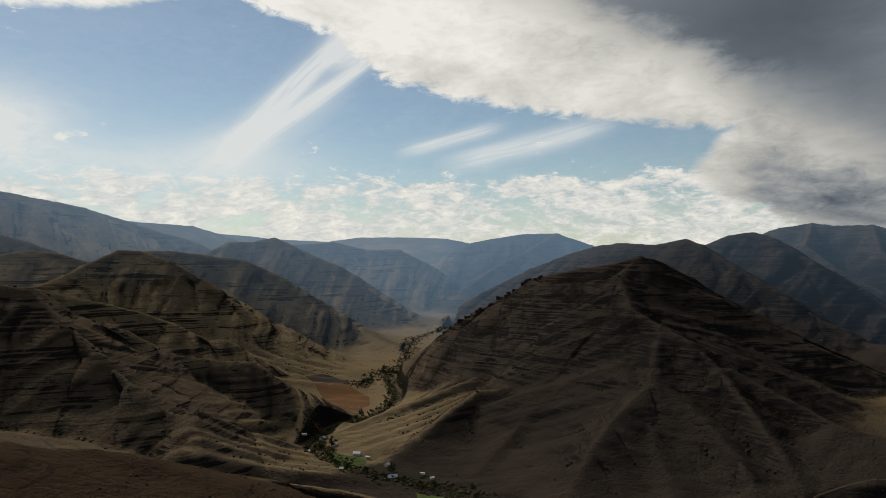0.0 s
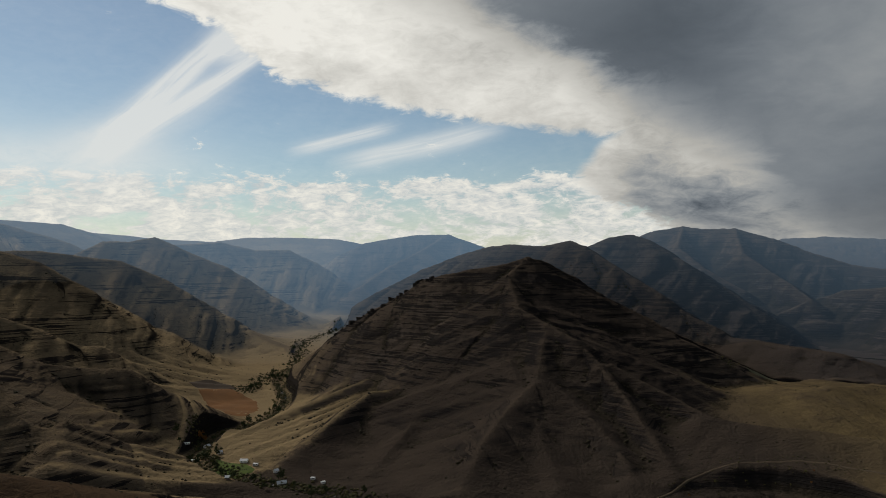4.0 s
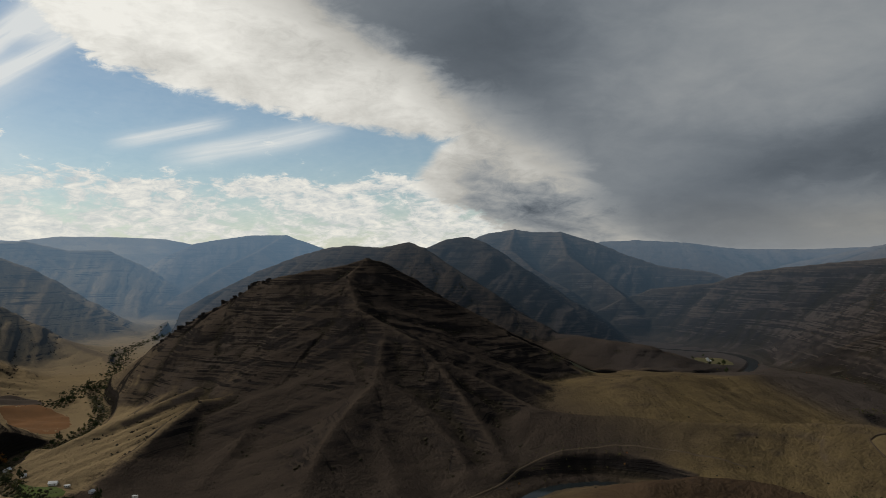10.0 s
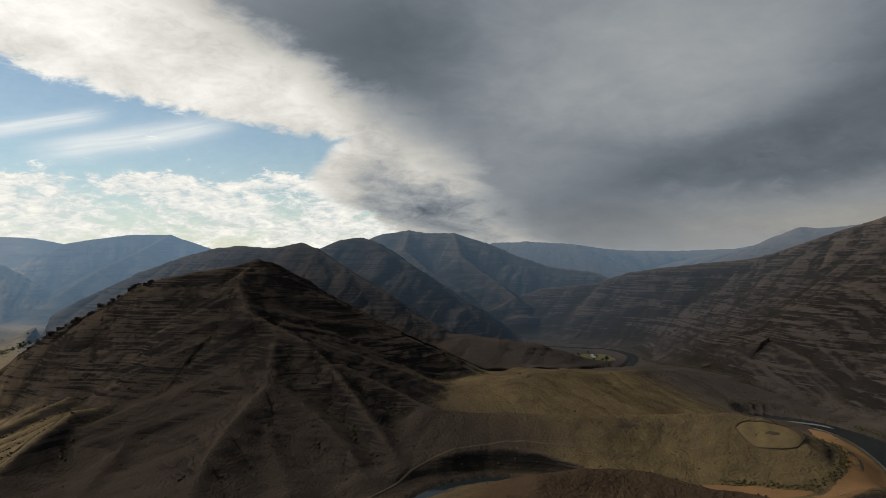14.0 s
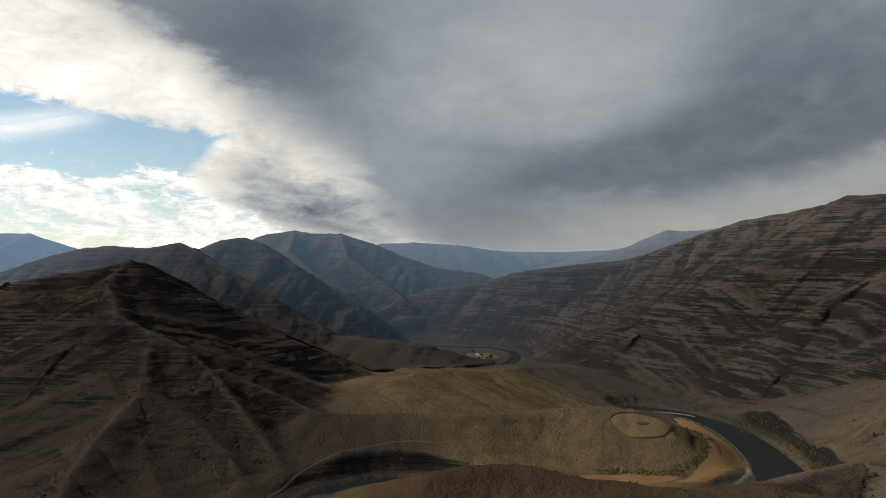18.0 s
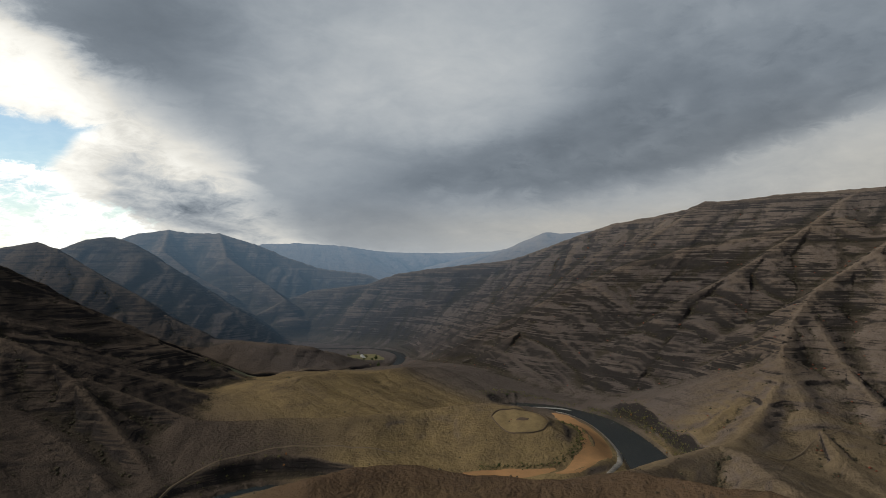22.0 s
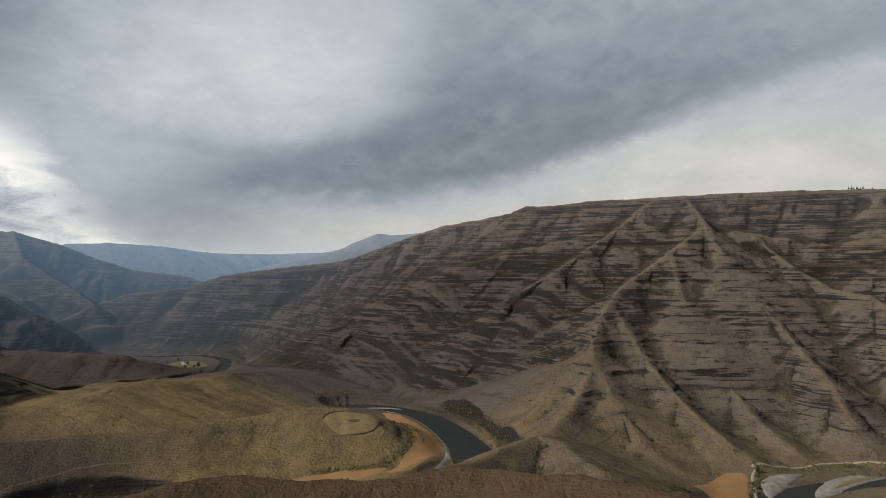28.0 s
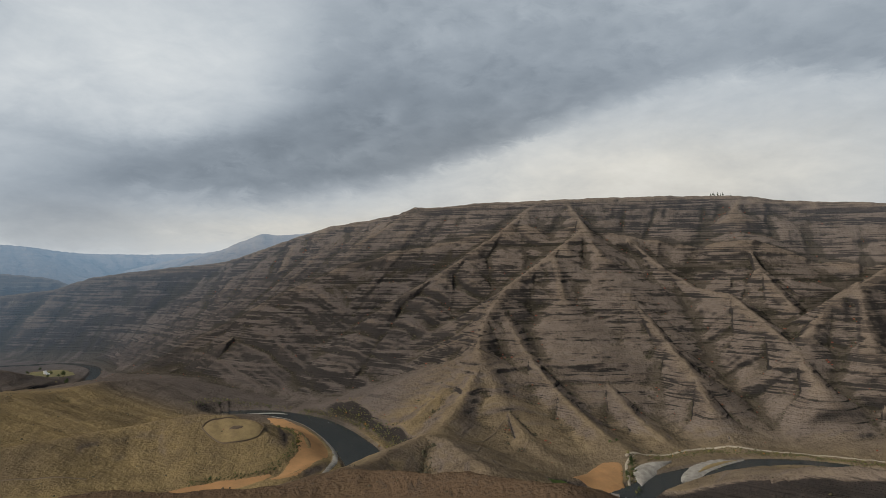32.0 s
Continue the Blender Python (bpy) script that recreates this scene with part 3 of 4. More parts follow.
REACH = [(p[:, 0].min(), p[:, 0].max(), p[:, 1].min(), p[:, 1].max(), p[:, 2].max() / min(s[0], s[1]) + 40 if min(s[0], s[1]) > 0.15 else 2600.0) for _, s, p in RIDGES]


def basalt_beds():
    """Uneven lava flows: at each bed's top a short cliff, below it a gentler slope."""
    pick = np.random.default_rng(11)
    zin, out, z = [0.0], [0.0], 14.0
    while z < 760:
        thick = pick.choice([7.0, 10.0, 14.0, 22.0, 30.0], p=[0.25, 0.3, 0.25, 0.12, 0.08]) * pick.uniform(0.8, 1.2)
        rise = min(thick * pick.uniform(0.08, 0.26), 3.6)
        zin += [z + thick * 0.62, z + thick * 0.80, z + thick]
        out += [-rise, rise * 0.8, 0.0]
        z += thick
    return np.array(zin), np.array(out)


BEDS_IN, BEDS_OUT = basalt_beds()


def terrain(x, y):
    """Height of the ground at x, y (arrays)."""
    x, y = np.asarray(x, dtype=np.float64), np.asarray(y, dtype=np.float64)
    base = valley(x, y) + 1.5 * fbm(x * 0.006, y * 0.006, 3)
    top = np.full(x.shape, -1e4)
    for i, (x0, x1, y0, y1, far) in enumerate(REACH):
        m = (x > x0 - far) & (x < x1 + far) & (y > y0 - far) & (y < y1 + far)
        if m.any():
            top[m] = smooth_max(top[m], one_ridge(i, x[m], y[m]), 9.0)
    h = smooth_max(top, base, 30.0)
    rise = np.clip((h - base) / 40.0, 0, 1)
    crag = np.clip((h - base - 35) / 60.0, 0, 1) * (0.25 + 0.75 * np.clip((x + 200) / 300.0, 0, 1))
    rill = np.abs(perlin(x * 0.017 + 3, y * 0.017)) + 0.5 * np.abs(perlin(x * 0.041, y * 0.041 + 8))
    h = h + rise * (3.0 * fbm(x * 0.011, y * 0.011, 3)) + crag * (3.6 * (rill - 0.35) + 1.2 * perlin(x * 0.07, y * 0.07))
    swale = np.abs(perlin(x * 0.011 + 2, y * 0.019)) + 0.5 * np.abs(perlin(x * 0.027, y * 0.045 + 3))
    h = h + (1 - rise) * np.clip((np.hypot(x, y) - 500) / 200.0, 0, 1) * 5.0 * (swale - 0.3)
    patch = np.clip(0.55 + 1.3 * fbm(x * 0.0035 + 31, y * 0.0035, 2), 0.10, 1) * np.clip((h - base - 30) / 50.0, 0, 1)
    patch = patch * np.clip(0.7 + 1.6 * fbm(x * 0.02, y * 0.02, 2), 0, 1.2) * (0.40 + 0.75 * np.clip((x - 300) / 700.0, 0, 1))
    bed = h + 4 * perlin(x * 0.0015, y * 0.0015)
    return h + 0.55 * patch * np.interp(bed, BEDS_IN, BEDS_OUT)


def box_mean(z, half, axis):
    """Mean over a run of neighbours along one axis."""
    pad = [(half + 1, half) if k == axis else (0, 0) for k in (0, 1)]
    s = np.cumsum(np.pad(z, pad, mode="edge"), axis=axis)
    m = s.shape[axis]
    return (np.take(s, range(2 * half + 1, m), axis) - np.take(s, range(0, m - 2 * half - 1), axis)) / (2 * half + 1)


def sheet(name, az0, az1, cols, rings, mat):
    """A piece of ground between two azimuths, finer where it is nearer."""
    az = np.radians(np.linspace(az0, az1, cols))
    r, a = np.meshgrid(rings, az, indexing="ij")
    x, y = r * np.sin(a), r * np.cos(a)
    z = np.concatenate([terrain(x[i:i + 40], y[i:i + 40]) for i in range(0, len(rings), 40)])
    z = channel(x, y, z)
    mesh = bpy.data.meshes.new(name)
    n, w = len(rings), cols
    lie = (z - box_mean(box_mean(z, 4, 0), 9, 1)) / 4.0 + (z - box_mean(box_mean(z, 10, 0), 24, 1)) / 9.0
    co = np.stack([x, y, z], -1).reshape(-1, 3).astype(np.float32)
    i, j = np.meshgrid(np.arange(n - 1), np.arange(w - 1), indexing="ij")
    k = (i * w + j).ravel()
    quads = np.stack([k, k + 1, k + w + 1, k + w], -1)[:, ::-1].astype(np.int32)
    mesh.vertices.add(len(co))
    mesh.vertices.foreach_set("co", co.ravel())
    mesh.loops.add(quads.size)
    mesh.loops.foreach_set("vertex_index", quads.ravel())
    mesh.polygons.add(len(quads))
    mesh.polygons.foreach_set("loop_start", np.arange(0, quads.size, 4, dtype=np.int32))
    mesh.polygons.foreach_set("use_smooth", np.ones(len(quads), dtype=bool))
    mesh.update(calc_edges=True)
    mesh.materials.append(mat)
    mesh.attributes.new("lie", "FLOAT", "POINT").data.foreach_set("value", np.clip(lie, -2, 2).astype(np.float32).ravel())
    return new(name, mesh)


# ---- rivers: centre lines and widths ----
def smooth_line(points, step=12.0):
    """A rounded line through the points, at even steps."""
    p = np.array(points, dtype=np.float64)
    out = []
    for i in range(len(p) - 1):
        a, b = p[max(i - 1, 0)], p[min(i + 2, len(p) - 1)]
        n = max(2, int(np.hypot(*(p[i + 1] - p[i])[:2]) / step))
        for t in np.linspace(0, 1, n, endpoint=False):
            m0, m1 = (p[i + 1] - a) / 2, (b - p[i]) / 2
            out.append((2 * t**3 - 3 * t**2 + 1) * p[i] + (t**3 - 2 * t**2 + t) * m0 + (3 * t**2 - 2 * t**3) * p[i + 1] + (t**3 - t**2) * m1)
    out.append(p[-1])
    return np.array(out)


# x, y, half width
UPPER = smooth_line([(1030, -560, 22), (1067, -390, 22), (1088, -321, 21), (1110, -265, 19), (1113, -207, 19), (1091, -150, 24), (1038, -97, 34), (980, -42, 36), (928, 0, 30), (885, 30, 26), (840, 50, 24),
                     (790, 0, 24), (760, -100, 24), (700, -250, 24), (600, -420, 24)])
FAR_BEND = smooth_line([(1500, 1960, 14), (1480, 1830, 14), (1550, 1730, 15), (1621, 1640, 16), (1600, 1520, 18), (1520, 1430, 16), (1400, 1350, 14), (1280, 1310, 12), (1180, 1300, 12), (1110, 1307, 12),
                        (984, 1337, 14), (880, 1362, 14), (820, 1392, 13), (765, 1450, 12)])
BEND = smooth_line([(1184, 808, 9), (1198, 790, 20), (1212, 745, 24), (1210, 690, 25), (1172, 599, 29), (1090, 508, 33), (990, 425, 36), (915, 385, 32), (840, 395, 26), (750, 440, 22), (685, 505, 20),
                    (630, 600, 18), (590, 700, 16), (555, 765, 14), (510, 780, 13), (465, 778, 13), (410, 752, 13), (345, 735, 13), (250, 715, 14), (120, 690, 14), (-100, 620, 14)])
CREEK = smooth_line([(60, 3300, 3), (45, 3000, 3), (35, 2795, 4), (-55, 2600, 4), (-109, 2396, 4), (-113, 1966, 5), (-129, 1819, 5), (-128, 1653, 6), (-105, 1513, 6), (-112, 1408, 5), (-138, 1322, 5),
                     (-173, 1263, 5), (-200, 1234, 5), (-211, 1156, 5), (-217, 1087, 5), (-180, 1033, 5), (-136, 987, 5), (-84, 950, 5), (-36, 917, 5), (9, 887, 5), (51, 855, 5), (120, 780, 5), (190, 705, 6)])
STREAMS = [("river", UPPER, -1.2), ("river", FAR_BEND, -1.2), ("river", BEND, -1.2), ("creek", CREEK, -1.0)]


def near_line(x, y, line):
    """Distance to a line, and its half width there."""
    best, half = np.full(x.shape, 1e9), np.zeros(x.shape)
    for q in line:
        d = (x - q[0])**2 + (y - q[1])**2
        m = d < best
        best, half = np.where(m, d, best), np.where(m, q[2], half)
    return np.sqrt(best), half


def channel(x, y, z):
    """Cut the river beds into the ground, with a low flat bank on either side."""
    z = z.copy()
    for _, line, level in STREAMS:
        for i in range(0, len(line) - 1, 12):
            part = line[i:i + 13]
            m = (x > part[:, 0].min() - 130) & (x < part[:, 0].max() + 130) & (y > part[:, 1].min() - 130) & (y < part[:, 1].max() + 130)
            if not m.any():
                continue
            d, half = near_line(x[m], y[m], part)
            bed = valley(x[m], y[m])
            bank = np.clip((d - half) / 5.0, -1, 1) * 2.5 + np.clip((d - half - 5) * 0.05, 0, 1.5) + bed
            keep = np.clip((d - half - 6) / np.where(half < 9, 14.0, 36.0), 0, 1)
            cut = np.minimum(z[m], bank)
            z[m] = cut + (z[m] - cut) * keep * keep * (3 - 2 * keep)
    return z


def ribbon(name, line, level, mat, label, category):
    """The water of one stream, at its own level."""
    bm = bmesh.new()
    rows = []
    for i, q in enumerate(line):
        a, b = line[max(i - 1, 0)], line[min(i + 1, len(line) - 1)]
        dx, dy = b[0] - a[0], b[1] - a[1]
        l = math.hypot(dx, dy) or 1
        nx, ny, w = -dy / l, dx / l, q[2] + 2.5
        h = float(valley(q[0], q[1])) + level
        rows.append([bm.verts.new((q[0] + nx * w * k, q[1] + ny * w * k, h)) for k in (-1, 0, 1)])
    for r0, r1 in zip(rows, rows[1:]):
        for k in (0, 1):
            bm.faces.new((r0[k], r0[k + 1], r1[k + 1], r1[k]))
    bmesh.ops.recalc_face_normals(bm, faces=bm.faces)
    if sum(f.normal.z for f in bm.faces) < 0:
        bmesh.ops.reverse_faces(bm, faces=bm.faces)
    mesh = bpy.data.meshes.new(name)
    bm.to_mesh(mesh)
    bm.free()
    mesh.materials.append(mat)
    return tagged(new(name, mesh), label, category, kind="structure")


RINGS = np.concatenate([np.linspace(0.5, 380, 24), np.linspace(390, 820, 62), np.linspace(826, 1900, 325), np.linspace(1906, 2000, 15)])
FAR_RINGS = np.concatenate([np.linspace(2000, 2420, 66), np.linspace(2428, 3000, 66), np.linspace(3010, 4400, 100), np.linspace(4420, 4850, 20)])
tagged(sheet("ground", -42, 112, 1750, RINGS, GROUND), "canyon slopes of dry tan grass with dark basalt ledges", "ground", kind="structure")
tagged(sheet("ground", 112, 318, 150, RINGS[::4], GROUND), "dry grass slopes behind the camera", "ground", kind="structure")
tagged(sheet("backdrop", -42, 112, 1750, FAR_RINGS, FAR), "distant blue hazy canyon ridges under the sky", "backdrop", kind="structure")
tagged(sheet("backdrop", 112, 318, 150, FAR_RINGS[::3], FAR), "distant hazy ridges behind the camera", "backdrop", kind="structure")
for stream, line, level in STREAMS:
    ribbon(stream, line, level, WATER, "dark winding canyon river with pale riffles" if stream == "river" else "narrow glinting creek between trees", "river" if stream == "river" else "creek")


def ground_at(x, y):
    """Ground heights for arrays of places, river beds included."""
    x, y = np.atleast_1d(np.asarray(x, dtype=np.float64)), np.atleast_1d(np.asarray(y, dtype=np.float64))
    return channel(x, y, terrain(x, y))


def mesh_of(name, verts, faces, mat, smooth=False):
    mesh = bpy.data.meshes.new(name)
    mesh.from_pydata([tuple(map(float, v)) for v in verts], [], [tuple(map(int, f)) for f in faces])
    mesh.update()
    if smooth:
        mesh.polygons.foreach_set("use_smooth", np.ones(len(mesh.polygons), dtype=bool))
    mesh.materials.append(mat)
    return mesh


def laid_patch(name, outline, mat, label, category, lift=0.5, ragged=3.0):
    """A field or bar that lies on the ground: rings from its middle to its uneven outline."""
    p = smooth_line([(*q, 0) for q in outline] + [(*outline[0], 0)], 6.0)[:-1, :2]
    mid = p.mean(0)
    n, steps = len(p), 10
    swing = 1 + ragged / 40.0 * np.array([noise.noise((q[0] * 0.05, q[1] * 0.05, 3.0)) for q in p])
    xs, ys = [mid[0]], [mid[1]]
    for k in range(1, steps + 1):
        xs += list(mid[0] + (p[:, 0] - mid[0]) * k / steps * swing)
        ys += list(mid[1] + (p[:, 1] - mid[1]) * k / steps * swing)
    zs = ground_at(xs, ys) + lift
    zs[-n:] -= lift + 0.6
    faces = [(0, 1 + i, 1 + (i + 1) % n) for i in range(n)]
    for k in range(steps - 1):
        a, b = 1 + k * n, 1 + (k + 1) * n
        faces += [(a + i, b + i, b + (i + 1) % n, a + (i + 1) % n) for i in range(n)]
    mesh = mesh_of(name, list(zip(xs, ys, zs)), faces, mat, True)
    return tagged(new(name, mesh), label, category, kind="structure")


def laid_band(name, line, mat, label, category, lift=0.5, step=6.0, crown=0.0):
    """A road, a strip of sand or a gravel bank along a line of (x, y, half width)."""
    p = smooth_line(line, step)
    d = np.gradient(p[:, :2], axis=0)
    d /= np.maximum(np.hypot(d[:, 0], d[:, 1]), 1e-6)[:, None]
    across = (-1.0, -0.55, 0.0, 0.55, 1.0)
    xs = np.stack([p[:, 0] - d[:, 1] * p[:, 2] * k for k in across], 1)
    ys = np.stack([p[:, 1] + d[:, 0] * p[:, 2] * k for k in across], 1)
    zs = ground_at(xs.ravel(), ys.ravel()).reshape(xs.shape) + lift
    zs[:, 0] -= lift + 0.4
    zs[:, -1] -= lift + 0.4
    verts = np.stack([xs, ys, zs], -1).reshape(-1, 3)
    faces = [(i * 5 + k, i * 5 + k + 1, i * 5 + k + 6, i * 5 + k + 5) for i in range(len(p) - 1) for k in range(4)]
    mesh = mesh_of(name, verts, faces, mat, True)
    if mesh.polygons[0].normal.z < 0:
        mesh.flip_normals()
    return tagged(new(name, mesh), label, category, kind="structure")


ROAD = plain("pale_gravel_road", ((0.17, 0.15, 0.12), (0.13, 0.112, 0.09)), 0.2)
TRACK = plain("worn_dirt_track", ((0.075, 0.058, 0.040), (0.055, 0.043, 0.031)), 0.2)
GOLD = plain("golden_stubble", ((0.108, 0.082, 0.042), (0.080, 0.060, 0.033)), 0.12, bump=0.4)
SOIL = plain("dark_tilled_soil", ((0.040, 0.030, 0.024), (0.055, 0.042, 0.032)), 0.1)

# ---- left valley: fields by the creek ----
laid_patch("field", [(-301, 1564), (-244, 1590), (-190, 1550), (-160, 1485), (-155, 1400), (-190, 1352), (-222, 1385), (-258, 1470)], RED_FIELD, "bare red-brown field beside the creek", "field")
laid_patch("field", [(-338, 1612), (-278, 1645), (-214, 1592), (-288, 1575)], SOIL, "narrow dark tilled strip above the red field", "field")
laid_patch("field", [(-176, 1066), (-124, 1038), (-114, 1006), (-143, 978), (-176, 996)], GREEN_FIELD, "small green irrigated pasture among trees", "field")
laid_patch("field", [(-40, 880), (20, 860), (60, 830), (40, 815), (-30, 850)], GREEN_FIELD, "strip of green grass by the creek", "field")
# ---- meadow bend: dry oxbow, stubble oval, sand ----
laid_band("sand_flat", [(1165, 690, 4), (1140, 650, 18), (1085, 590, 24), (1020, 535, 26), (955, 490, 26), (890, 468, 24), (838, 465, 16), (815, 480, 6)], SAND, "orange dry flat inside the river bend", "sand")
laid_band("sand_flat", [(832, 490, 5), (800, 512, 16), (775, 545, 15), (745, 585, 4)], SAND, "orange dry flat below the knoll", "sand")
laid_band("gravel_bank", [(1178, 690, 2), (1152, 622, 4), (1088, 548, 5), (1003, 478, 5), (923, 438, 5), (865, 430, 3)], GRAVEL, "pale gravel shore of the river bend", "gravel")
laid_band("gravel_bank", [(1185, 772, 2), (1205, 735, 7), (1216, 700, 7), (1212, 675, 2)], GRAVEL, "pale gravel bar with riffles in the bend", "gravel", lift=1.6)
laid_patch("stubble_field", [(894, 643), (914, 641), (936, 613), (950, 590), (941, 565), (911, 557), (888, 572), (874, 593), (881, 620)], GOLD, "oval of golden stubble on the knoll", "field", lift=0.9)
laid_patch("field", [(905, 604), (915, 602), (921, 588), (912, 592)], SOIL, "small dark scar inside the stubble oval", "field", lift=1.8)
laid_patch("field", [(830, 1360), (880, 1340), (940, 1325), (900, 1280), (850, 1290)], plain("grey_green_flat", ((0.075, 0.072, 0.045), (0.055, 0.055, 0.035)), 0.03), "grey-green river flat", "field")
laid_patch("field", [(1470, 1600), (1530, 1560), (1500, 1480), (1440, 1430), (1400, 1470), (1420, 1560)], plain("pale_farm_flat", ((0.085, 0.075, 0.04), (0.06, 0.058, 0.03)), 0.03), "pale farm flat inside the far bend", "field")
# ---- right river: bars, field, roads ----
laid_band("gravel_bar", [(974, -48, 0.3), (1000, -60, 15), (1040, -76, 17), (1080, -108, 12), (1106, -143, 0.3)], GRAVEL, "pale gravel island in the river", "gravel", lift=2.9)
laid_band("gravel_bar", [(946, 3, 0.3), (985, 2, 14), (1022, -8, 14), (1053, -38, 0.3)], GRAVEL, "pale gravel bar along the bank", "gravel", lift=2.5)
laid_patch("field", [(906, 92), (955, 78), (1022, 62), (1028, 32), (990, 28), (950, 26), (908, 28)], SAND, "dry orange field beside the river road", "field")
laid_patch("field", [(850, 118), (884, 100), (880, 74), (848, 66), (825, 95)], GREEN_FIELD, "small patch of green lawn", "field")
laid_band("road", [(1080, -480, 3), (1113, -420, 3), (1142, -338, 3), (1160, -279, 3), (1163, -216, 3), (1160, -160, 3), (1157, -111, 3), (1140, -76, 3), (1102, -36, 3), (1064, 9, 3), (1045, 27, 3)], ROAD, "pale gravel road along the river foot", "road")
laid_band("road", [(1060, 12, 2.5), (1030, 24, 2.5), (1000, 24, 2.5), (955, 20, 2.5), (890, 14, 2.5)], ROAD, "narrow gravel lane to the farm house", "road")
laid_band("road", [(330, 770, 2), (392, 790, 2), (456, 826, 2), (520, 838, 2), (606, 816, 2), (665, 760, 2), (720, 690, 2)], TRACK, "dirt road above the near river", "road")
laid_band("path", [(976, 260, 1.6), (1002, 237, 1.6), (1055, 229, 1.6), (1098, 221, 1.6), (1132, 204, 1.6), (1165, 190, 1.6)], TRACK, "worn track climbing the dry slope", "path", lift=0.6)
laid_band("path", [(799, 224, 1.6), (833, 215, 1.6), (865, 208, 1.6), (905, 214, 1.6)], TRACK, "worn track climbing the dry slope", "path", lift=0.6)

laid_band("path", [(894, 643, 0.45), (914, 641, 0.45), (936, 613, 0.45), (950, 590, 0.45), (941, 565, 0.45), (911, 557, 0.45), (888, 572, 0.45), (874, 593, 0.45), (881, 620, 0.45), (894, 643, 0.45)], SOIL, "dark worn ring track round the stubble oval", "path", lift=1.4)
laid_band("grass_patch", [(1022, -72, 0.3), (1055, -90, 8), (1082, -112, 6), (1098, -132, 0.3)], GOLD, "tan grass on the gravel island", "grass", lift=3.4)

# ---- plants and buildings ----


def tinted(name, colours, rough=0.9, per="object"):
    """A colour that differs from piece to piece, with fine mottling."""
    m, tree, bsdf = material(name)
    if per == "object":
        lot = Val(tree, tree.nodes.new("ShaderNodeObjectInfo").outputs["Random"])
    else:
        lot = Val(tree, tree.nodes.new("ShaderNodeNewGeometry").outputs["Random Per Island"])
    n = noise_val(tree, place_of(tree), 0.8, 3.0, 0.6)
    c = mix_colour(tree, lot, colours[0], colours[1])
    c = mix_colour(tree, (n - 0.35).clamp(), c, colours[2])
    tree.links.new(c, bsdf.inputs["Base Color"])
    bsdf.inputs["Roughness"].default_value = rough
    bsdf.inputs["Specular IOR Level"].default_value = 0.05
    return m


BARK = tinted("grey_brown_bark", ((0.07, 0.055, 0.04), (0.05, 0.04, 0.03), (0.09, 0.07, 0.055)))
LEAF_DARK = tinted("dark_green_leaves", ((0.020, 0.030, 0.012), (0.030, 0.038, 0.016), (0.045, 0.055, 0.020)))
LEAF_OLIVE = tinted("olive_leaves", ((0.050, 0.055, 0.018), (0.075, 0.068, 0.022), (0.095, 0.085, 0.030)))
LEAF_RUST = tinted("rusty_autumn_leaves", ((0.14, 0.055, 0.018), (0.17, 0.085, 0.02), (0.10, 0.045, 0.018)))
NEEDLE = tinted("dark_pine_needles", ((0.012, 0.018, 0.010), (0.018, 0.024, 0.013), (0.026, 0.032, 0.016)))


def part(name, bm, mat, parent, label=""):
    mesh = bpy.data.meshes.new(name)
    bm.to_mesh(mesh)
    bm.free()
    mesh.materials.append(mat)
    ob = new(name, mesh)
    ob.parent = parent
    return tagged(ob, label)


def limb(bm, a, b, ra, rb, sides=6):
    """A tapered branch from a to b."""
    a, b = Vector(a), Vector(b)
    turn = (b - a).to_track_quat("Z", "Y")
    rings = []
    for p, r in ((a, ra), (b, rb)):
        rings.append([bm.verts.new(p + turn @ Vector((r * math.cos(2 * math.pi * k / sides), r * math.sin(2 * math.pi * k / sides), 0))) for k in range(sides)])
    for k in range(sides):
        bm.faces.new((rings[0][k], rings[0][(k + 1) % sides], rings[1][(k + 1) % sides], rings[1][k]))
    bm.faces.new(rings[1])


def clump(bm, centre, r, pick):
    """One uneven tuft of leaves: an octahedron pulled out of shape, with loose leaf blades round it."""
    c = Vector(centre)
    tips = [Vector(d) * r * pick.uniform(0.6, 1.25) for d in ((1, 0, 0), (0, 1, 0), (-1, 0, 0), (0, -1, 0), (0, 0, 0.9), (0, 0, -0.7))]
    spin = Euler((pick.uniform(0, 6), pick.uniform(0, 6), pick.uniform(0, 6))).to_matrix()
    v = [bm.verts.new(c + spin @ t) for t in tips]
    for a, b in ((0, 1), (1, 2), (2, 3), (3, 0)):
        bm.faces.new((v[a], v[b], v[4]))
        bm.faces.new((v[b], v[a], v[5]))
    for _ in range(3):
        d = Vector((pick.uniform(-1, 1), pick.uniform(-1, 1), pick.uniform(-0.8, 1))).normalized()
        s = d.orthogonal().normalized() * r * 0.35
        q = c + d * r * 1.0
        bm.faces.new([bm.verts.new(q + s), bm.verts.new(q - s), bm.verts.new(q + d * r * 0.6)])


